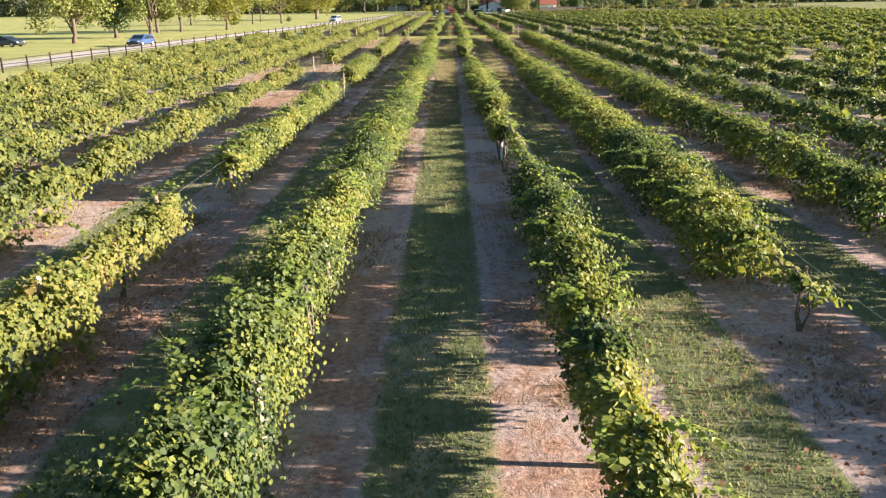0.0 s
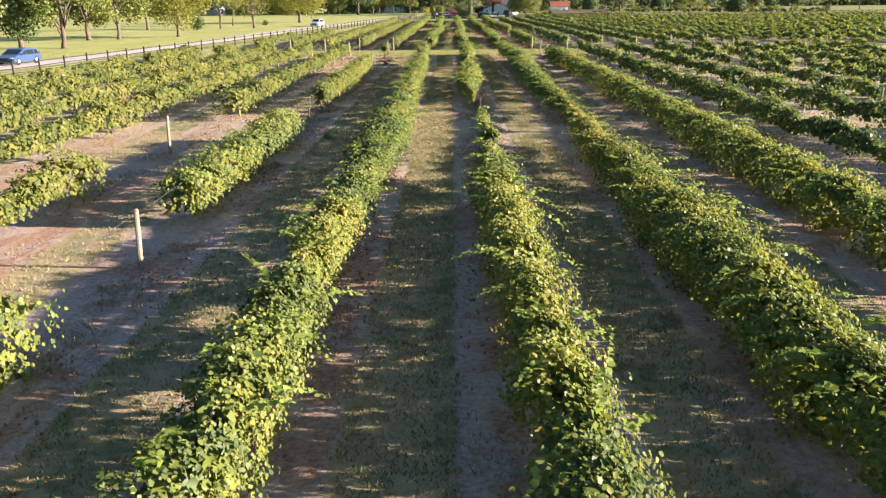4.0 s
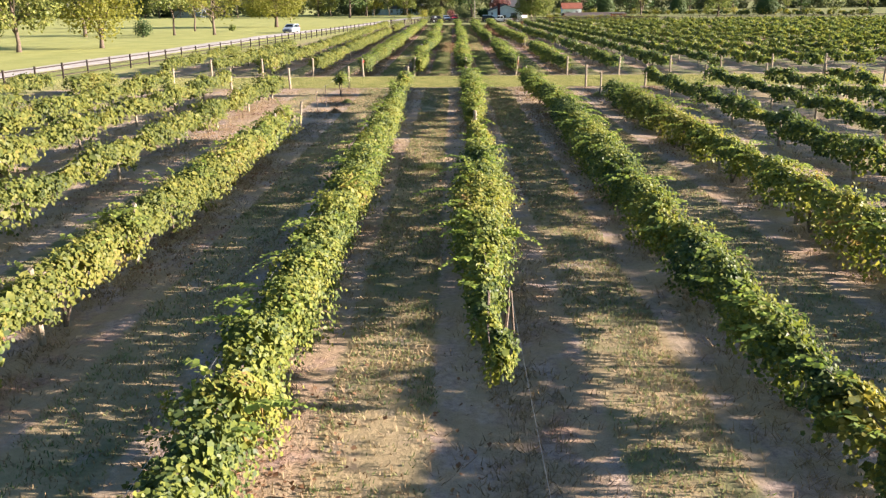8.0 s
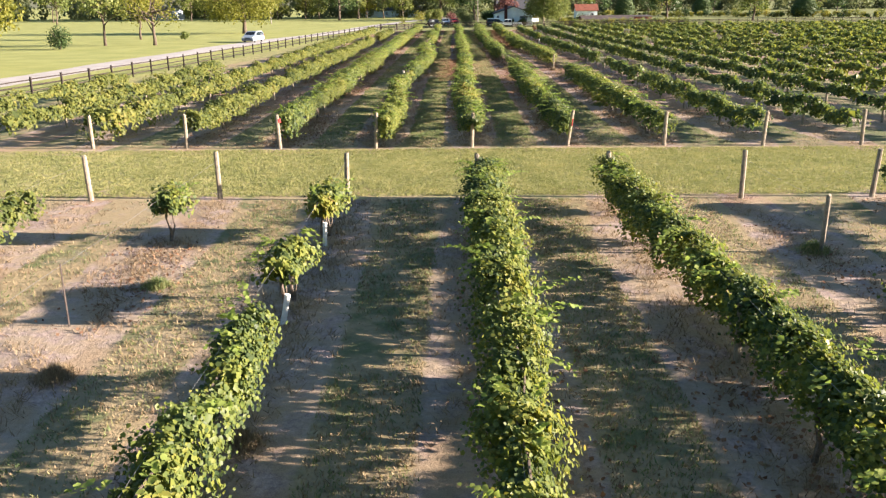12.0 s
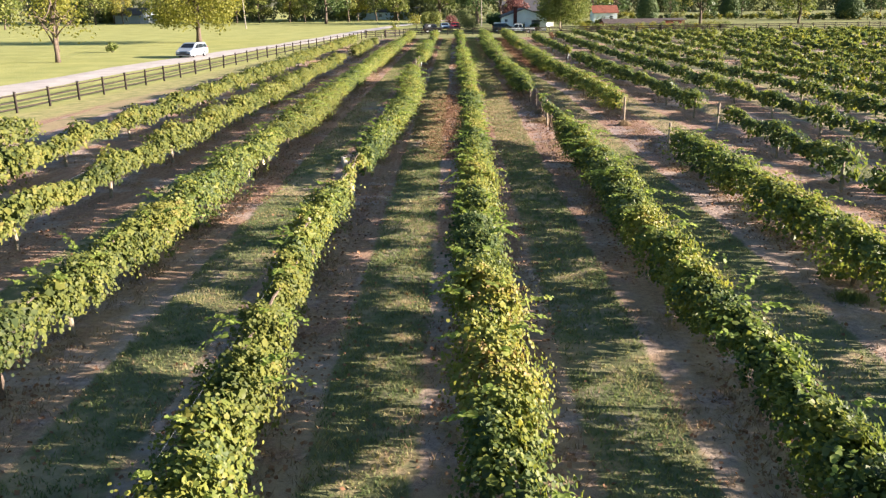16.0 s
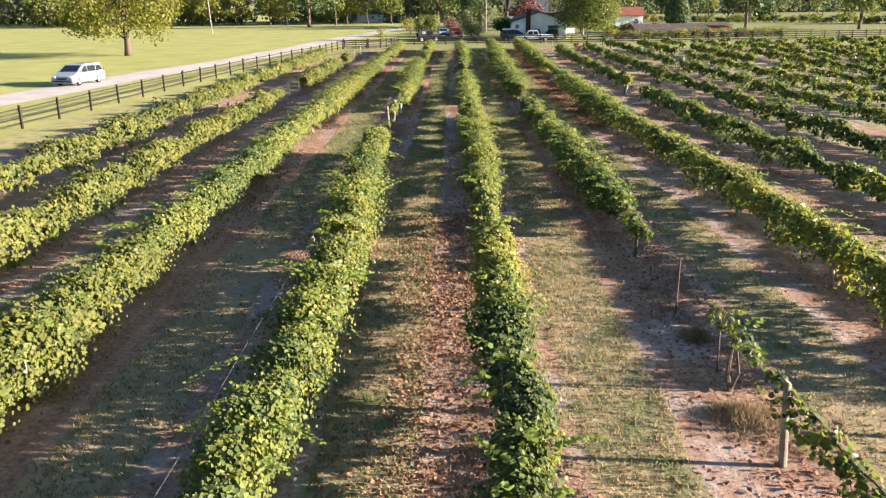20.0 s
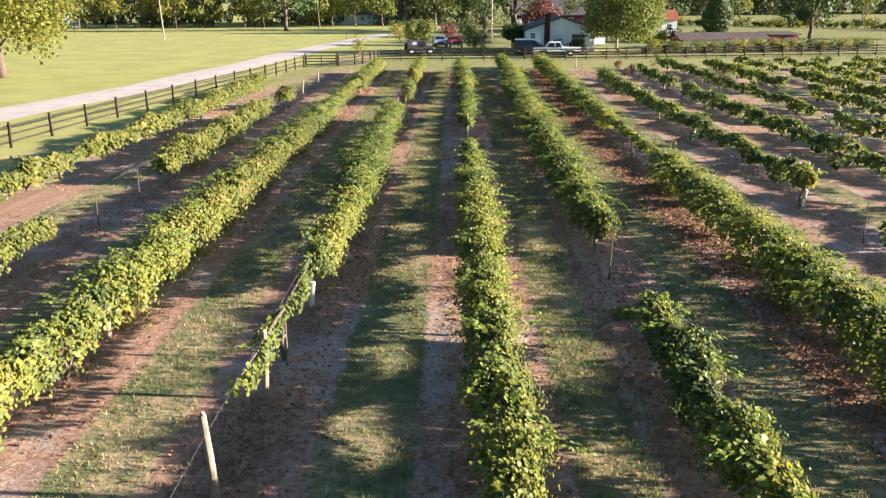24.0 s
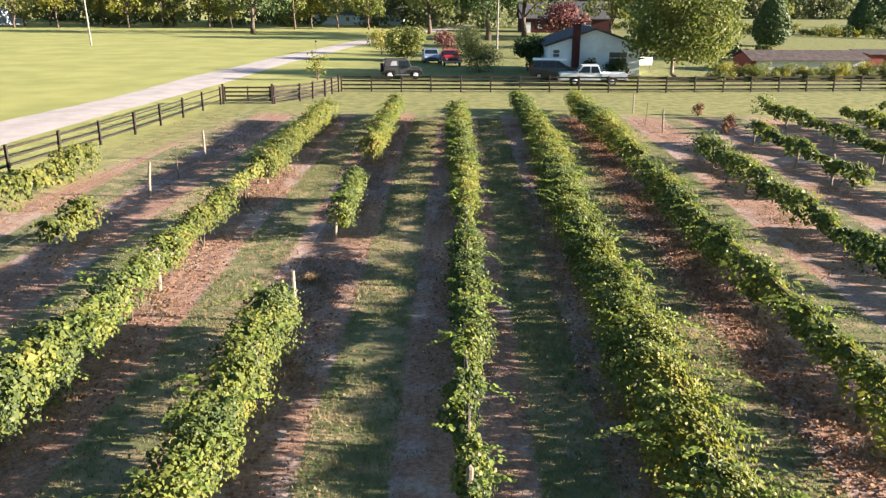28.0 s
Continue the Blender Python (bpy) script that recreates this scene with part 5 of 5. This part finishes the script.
def pickup(name, m, pt, label, L=5.6, h=1.78, r=0.38, ext=True):
    w = 1.95
    c = base_car(name, m, label, "pickup truck", L, w, 3.4, r)
    f = L / 2
    part("chassis", box((0, 0, 0.5), (L - 0.3, 1.5, 0.2)), M_TRIMK, c)
    part("hood", shell([(f - 1.75, 0.5), (f, 0.45), (f, 0.95), (f - 0.1, 1.08), (f - 1.75, 1.16)], w), pt, c)
    cb = f - 1.55 - (2.2 if ext else 1.6)
    o = [(cb, 0.5), (f - 1.5, 0.5), (f - 1.5, 1.14), (f - 2.05, h - 0.03), (cb + 0.25, h), (cb + 0.04, 1.15)]
    part("cab", shell(o, w, 1.1, 0.2), pt, c)
    mid = (cb + f - 1.6) / 2 - 0.1
    side_glass(c, [(f - 1.72, 1.17), (f - 2.12, h - 0.13), (mid + 0.06, h - 0.11), (mid + 0.06, 1.17)], w, 1.1, 0.2)
    side_glass(c, [(mid - 0.06, 1.17), (mid - 0.06, h - 0.11), (cb + 0.32, h - 0.12), (cb + 0.15, 1.17)], w, 1.1, 0.2)
    part("windscreen", slab((f - 1.56, 1.2), (f - 1.99, h - 0.09), 0.84, 0.74), M_CGLASS, c)
    part("rear_window", slab((cb + 0.2, h - 0.12), (cb + 0.06, 1.2), 0.7, 0.78), M_CGLASS, c)
    bl = cb - 0.03 + f
    bx = (-f + cb - 0.03) / 2
    bm = bmesh.new()
    add_box(bm, (bx, 0, 0.66), (bl, w - 0.04, 0.08))
    for s in (-1, 1):
        add_box(bm, (bx, s * (w / 2 - 0.05), 0.86), (bl, 0.09, 0.52), 0, 0.02)
    add_box(bm, (cb - 0.07, 0, 0.86), (0.06, w - 0.2, 0.48))
    part("bed", bm, pt, c)
    part("tailgate", box((-f + 0.02, 0, 0.87), (0.07, w - 0.22, 0.5), 0, 0.015), pt, c)
    part("front_bumper", box((f + 0.06, 0, 0.55), (0.16, w, 0.2), 0, 0.03), M_CHROME, c)
    part("rear_bumper", box((-f - 0.08, 0, 0.55), (0.18, w, 0.16), 0, 0.03), M_CHROME, c)
    part("grille", box((f + 0.01, 0, 0.83), (0.05, 1.1, 0.24), 0, 0.01), M_TRIMK, c)
    for s in (-1, 1):
        part("headlight", box((f, s * 0.74, 0.84), (0.06, 0.3, 0.2), 0, 0.02), M_LAMP_W, c)
        part("tail_light", box((-f + 0.01, s * 0.9, 0.92), (0.08, 0.12, 0.34), 0, 0.02), M_LAMP_R, c)
        part("mirror", box((f - 1.75, s * 1.06, 1.22), (0.1, 0.2, 0.2), 0, 0.03), M_TRIMK, c)
        for x in (-1.7, 1.7):
            part("wheel_arch", box((x, s * (w / 2 - 0.02), 0.62), (0.95, 0.06, 0.36), 0, 0.02), M_TRIMK, c)
    return c


def jeep(name, m, label):
    """A short two-door off-roader: upright tub, long flat bonnet, canvas top with clear windows."""
    L = 3.9
    pt = paint("black jeep paint", (0.045, 0.047, 0.053))
    c = base_car(name, m, label, "car", L, 1.78, 2.42, 0.41)
    top = plain("black canvas top", (0.05, 0.05, 0.055), 0.75)
    part("tub", shell([(-1.75, 0.52), (0.78, 0.48), (0.8, 1.14), (-1.75, 1.12)], 1.56), pt, c)
    part("hood", shell([(0.74, 0.6), (1.72, 0.6), (1.74, 1.0), (1.62, 1.08), (0.74, 1.15)], 1.3, 0.9, 0.2), pt, c)
    part("soft_top", shell([(-1.74, 1.13), (0.7, 1.15), (0.44, 1.76), (0.3, 1.83), (-1.45, 1.86), (-1.6, 1.8)], 1.5, 1.13, 0.1), top, c)
    for poly, mat in (([(0.6, 1.2), (0.4, 1.68), (-0.32, 1.7), (-0.32, 1.2)], M_CGLASS), ([(-0.52, 1.28), (-0.52, 1.68), (-0.98, 1.68), (-1.14, 1.28)], M_CLEAR)):
        side_glass(c, poly, 1.5, 1.13, 0.1, mat)
    part("windscreen_frame", slab((0.78, 1.14), (0.5, 1.78), 0.72, 0.68, 0.035), pt, c)
    part("windscreen", slab((0.775, 1.22), (0.545, 1.72), 0.64, 0.6, 0.045), M_CLEAR, c)
    part("rear_window", slab((-1.64, 1.7), (-1.755, 1.22), 0.5, 0.52), M_CLEAR, c)
    bm = bmesh.new()
    bmesh.ops.create_cone(bm, cap_ends=True, segments=20, radius1=0.4, radius2=0.4, depth=0.24, matrix=Matrix.Translation((-1.9, -0.05, 1.05)) @ Matrix.Rotation(math.pi / 2, 4, 'Y'))
    sp = part("spare_wheel", bm, M_TYRE, c)
    bm = bmesh.new()
    bmesh.ops.create_cone(bm, cap_ends=True, segments=16, radius1=0.24, radius2=0.2, depth=0.04, matrix=Matrix.Translation((-2.03, -0.05, 1.05)) @ Matrix.Rotation(-math.pi / 2, 4, 'Y'))
    part("rim", bm, M_RIM, sp)
    for s in (-1, 1):
        for x in (-1.21, 1.21):
            part("fender", shell([(x - 0.62, 0.66), (x - 0.42, 0.92), (x + 0.42, 0.92), (x + 0.62, 0.66), (x + 0.52, 0.66), (x + 0.36, 0.84), (x - 0.36, 0.84), (x - 0.52, 0.66)], 0.3, bev=0.0), M_TRIMK, c).location = (0, s * 0.76, 0)
        part("door", box((0.15, s * 0.785, 0.86), (0.92, 0.03, 0.56), 0, 0.012), pt, c)
        part("side_step", tube([(-0.66, s * 0.86, 0.44), (0.66, s * 0.86, 0.44)], [0.045, 0.045], 8), M_CHROME, c)
        part("headlight", box((1.75, s * 0.44, 0.86), (0.05, 0.2, 0.2), 0, 0.04), M_LAMP_W, c)
        part("tail_light", box((-1.77, s * 0.66, 0.82), (0.05, 0.12, 0.2), 0, 0.02), M_LAMP_R, c)
        part("mirror", box((0.72, s * 0.92, 1.24), (0.1, 0.18, 0.16), 0, 0.03), M_TRIMK, c)
    part("grille", box((1.755, 0, 0.84), (0.03, 0.6, 0.28), 0, 0.01), M_TRIMK, c)
    part("bumper", box((1.9, 0, 0.56), (0.16, 1.6, 0.16), 0, 0.03), M_TRIMK, c)
    part("rear_bumper", box((-1.82, 0, 0.52), (0.14, 1.5, 0.14), 0, 0.02), M_TRIMK, c)
    return c


P_WHITE, P_RED = paint("white car paint", (0.84, 0.86, 0.88)), paint("red car paint", (0.40, 0.02, 0.03))
P_SILVER, P_BLUE, P_DARK = paint("silver car paint", (0.24, 0.28, 0.335)), paint("blue car paint", (0.03, 0.06, 0.14)), paint("dark car paint", (0.012, 0.014, 0.017))
jeep("jeep", pose(-6.4, 187.0, 0, 0, 0, 9) @ Matrix.Scale(1.03, 4), "black off-road jeep with a canvas top parked behind the fence")
pickup("pickup_truck", pose(11.4, 182.9, 0, 0, 0, 178), P_WHITE, "white pickup truck parked behind the fence", 6.1, 1.84)
minivan("van", pose(8.5, 188.2, 0, 0, 0, -5), P_DARK, "dark van with a white roof parked beside the house", 4.7, 1.9, roof=M_TRIM)

pickup("pickup_truck", pose(-1.9, 204.5, 0, 0, 0, -82), P_RED, "red pickup truck parked in the yard")
minivan("car", pose(-4.3, 208.5, 0, 0, 0, -84), paint("blue-grey car paint", (0.16, 0.22, 0.3)), "blue-grey car parked beside the red pickup", 4.6, 1.6)
minivan("minivan", pose(-34.0, 112.6, 0.05, 0, 0, -98), P_SILVER, "silver minivan on the gravel lane")
minivan("car", pose(-44.3, -8.2, 0.05, 0, 0, -96), P_BLUE, "dark blue car on the gravel lane", 4.6, 1.5)
minivan("car", pose(-64.5, -5.0, 0, 0, 0, -10), P_DARK, "dark car parked under the trees", 4.7, 1.5)

# ---------------------------------------------------------------- grass, fallen leaves
STRIP = 0.8                           # half the width of the mown strip between two rows


def patches(x, y, fx, fy, z):
    return np.array([noise.noise((float(a) * fx, float(b) * fy, z)) for a, b in zip(x, y)])


def off_rows(k, y):
    return -0.00434 * (y + 59.5) + np.where(k > 0, bend(1, y), 0.0)


def blades(rng, x, y, each, h0, h1, w0, w1, bend_by, scatter):
    """Upright tapering blades round the places (x, y), three corners each."""
    out = []
    for b in range(each):
        n = len(x)
        a, h, w = rng.uniform(0, 6.28, n), rng.uniform(h0, h1, n), rng.uniform(w0, w1, n)
        px, py = x + rng.normal(0, scatter, n), y + rng.normal(0, scatter, n)
        q = rng.normal(0, bend_by, (n, 2))
        out.append(np.stack([np.stack([px - np.cos(a) * w, py - np.sin(a) * w, 0 * h - 0.01], 1), np.stack([px + np.cos(a) * w, py + np.sin(a) * w, 0 * h - 0.01], 1), np.stack([px + q[:, 0], py + q[:, 1], h], 1)], 1).reshape(-1, 3))
    return np.concatenate(out)


def ground_cover():
    rng = np.random.default_rng(99)
    # mown grass in the strips between rows and on the headland
    n, m = 270000, 90000
    k = rng.choice(np.arange(-4, 4), n, p=(0.04, 0.06, 0.17, 0.24, 0.24, 0.15, 0.06, 0.04))
    y = rng.uniform(-122, 160, n)
    off = rng.uniform(-1, 1, n) * (STRIP + 0.06 * np.sin(y * 1.7) + 0.05 * np.sin(y * 0.6))
    x = SP * (k + 0.5) + off_rows(k, y) + off
    lush = patches(x, y, 0.55, 0.3, 0.0) + 0.5 * patches(x, y, 0.12, 0.07, 5.0)
    keep = (lush > -0.42 + rng.uniform(-0.3, 0.3, n)) & ((y < 0) | (y > 9.8))
    fresh = (y[keep] < -86) | (y[keep] > 70) | ((y[keep] > 12) & (y[keep] < 44))
    worn = np.tile(rng.uniform(size=len(fresh)) < np.where(fresh, np.where(y[keep] > 70, 0.22, 0.04), 0.5), 3)
    V1 = blades(rng, x[keep], y[keep], 3, 0.03, 0.085, 0.008, 0.017, 0.04, 0.04)
    hx, hy = rng.normal(2, 17, m), rng.uniform(0.6, 9.4, m)
    V2 = blades(rng, hx, hy, 3, 0.03, 0.08, 0.008, 0.018, 0.04, 0.035)
    V = np.concatenate([V1, V2])
    tagged(new("grass", mesh_np("grass", V, np.arange(len(V)).reshape(-1, 3), [M_GRASS, M_TURF, M_STRAW], list(np.where(worn, 2, 0)) + [1] * (len(V2) // 3))), "short grass tufts, part green and part dry", "grass", kind="stuff")
    # dry weeds and straw in the bare strips
    n = 170000
    k = rng.choice(np.arange(-4, 5), n, p=(0.04, 0.07, 0.16, 0.19, 0.19, 0.17, 0.1, 0.05, 0.03))
    y = rng.uniform(-122, 160, n)
    x = SP * k + off_rows(k, y) + np.clip(rng.normal(0.0, 0.62, n), -1.35, 1.35)
    keep = (patches(x, y, 0.5, 0.4, 3.0) > np.where((y > -60) & (y < 20), -0.22, 0.05) + rng.uniform(-0.1, 0.1, n)) & ((y < 0) | (y > 10))
    V = blades(rng, x[keep], y[keep], 4, 0.04, 0.15, 0.006, 0.013, 0.09, 0.05)
    tagged(new("dry_weeds", mesh_np("dry_weeds", V, np.arange(len(V)).reshape(-1, 3), [M_STRAW])), "straw-coloured dry weeds on the bare soil", "dry weeds", kind="stuff")
    # fallen leaves beside the rows, thick under the fullest vines
    n = 190000
    k = rng.choice(np.arange(-3, 4), n, p=(0.06, 0.16, 0.2, 0.2, 0.2, 0.12, 0.06))
    y = rng.uniform(-122, 160, n)
    x = SP * k + off_rows(k, y) + rng.normal(0.1, 0.72, n)
    keep = (patches(x, y, 0.2, 0.14, 7.0) > np.where(y < 0, 0.24, -0.12) + rng.uniform(-0.15, 0.15, n)) & ((y < 0) | (y > 10))
    # thick drifts: beside the second row to the end of the block, and across one alley
    more = 34000
    y2 = np.where(np.arange(more) < 26000, rng.uniform(84, 160, more), rng.uniform(41, 66, more))
    x2 = np.where(np.arange(more) < 26000, SP * 2 + rng.normal(-0.75, 0.5, more) + off_rows(np.full(more, 2), y2), rng.normal(-1.0, 0.75, more) + off_rows(np.zeros(more), y2))
    x, y, keep, n = np.concatenate([x, x2]), np.concatenate([y, y2]), np.concatenate([keep, np.ones(more, bool)]), n + more
    P = np.stack([x, y, rng.uniform(0.012, 0.045, n)], 1)[keep]
    N = rng.normal(0, 0.45, (len(P), 3)) + np.array((0, 0, 1.0))
    V, T = leaves_np(P, N, rng.uniform(0.045, 0.1, len(P)), rng)
    tagged(new("leaf_litter", mesh_np("leaf_litter", V, T, [M_LITTER])), "brown and reddish fallen vine leaves on the soil", "leaf litter", kind="stuff")


def weed_tuft(x, y, r, h, material, label, seed):
    rng = np.random.default_rng(seed)
    n = int(1500 * r)
    a, q = rng.uniform(0, 6.28, n), np.abs(rng.normal(0, 0.5, n)) * r
    V = blades(rng, np.cos(a) * q, np.sin(a) * q, 2, 0.25 * h, h, 0.006, 0.013, 0.12 * h + 0.05, 0.03)
    V[2::3, 2] *= np.exp(-np.repeat((np.hypot(V[2::3, 0], V[2::3, 1]) / (1.1 * r)) ** 2, 1))
    ob = new("weed_tuft", mesh_np("weed_tuft", V, np.arange(len(V)).reshape(-1, 3), [material]))
    ob.location = (x, y, 0)
    tagged(ob, label, "weeds", "weed tufts")


ground_cover()
STRAW_T, GREEN_W = "low tuft of straw-coloured dry weeds on bare soil", "low tuft of green weeds between the vine rows"
for i, (x, y, w, h, green) in enumerate(((-5.04, 126.8, 0.4, 0.35, 0), (-1.9, -29.0, 0.6, 0.28, 1), (3.57, 52.3, 0.65, 0.3, 0), (3.7, 55.6, 0.4, 0.3, 0), (-7.6, -12.9, 0.4, 0.3, 0), (-7.5, -8.3, 0.4, 0.3, 1), (7.85, -5.8, 0.45, 0.35, 1),
                                          (-3.9, -15.1, 0.35, 0.3, 0), (2.69, 90.6, 0.45, 0.3, 1), (7.58, 50.6, 0.4, 0.35, 0), (-8.35, -104.3, 0.4, 0.35, 0), (7.4, 24.3, 0.4, 0.3, 1), (3.9, 46.0, 0.35, 0.3, 0), (-6.6, -56.2, 0.35, 0.25, 1), (-7.6, -62.5, 0.3, 0.25, 0), (1.0, -60.6, 0.4, 0.12, 0))):
    weed_tuft(x, y, w, h, M_GRASS if green else M_STRAW, GREEN_W if green else STRAW_T, 500 + i)


def sawn_limb():
    """A cut trunk that leans out of the row, with its pale sawn end."""
    t = empty("sawn_limb", Matrix.Translation((row_x(-2, 36.9), 36.9, 0)), "grey sawn-off vine trunk with a pale cut end", "trunk")
    part("trunk", tube([(-0.1, 0.25, -0.05), (-0.04, 0.12, 0.45), (0.16, 0.02, 0.72), (0.62, -0.08, 0.76)], [0.1, 0.095, 0.1, 0.1], 10), plain("grey dead wood", (0.36, 0.32, 0.27), 0.9, var=0.25, scale=9, bump=0.5), t)
    part("cut_end", tube([(0.615, -0.079, 0.76), (0.635, -0.083, 0.761)], [0.096, 0.092], 10), plain("pale sawn wood", (0.62, 0.52, 0.38), 0.8, var=0.12, scale=20), t, "pale sawn end")


sawn_limb()
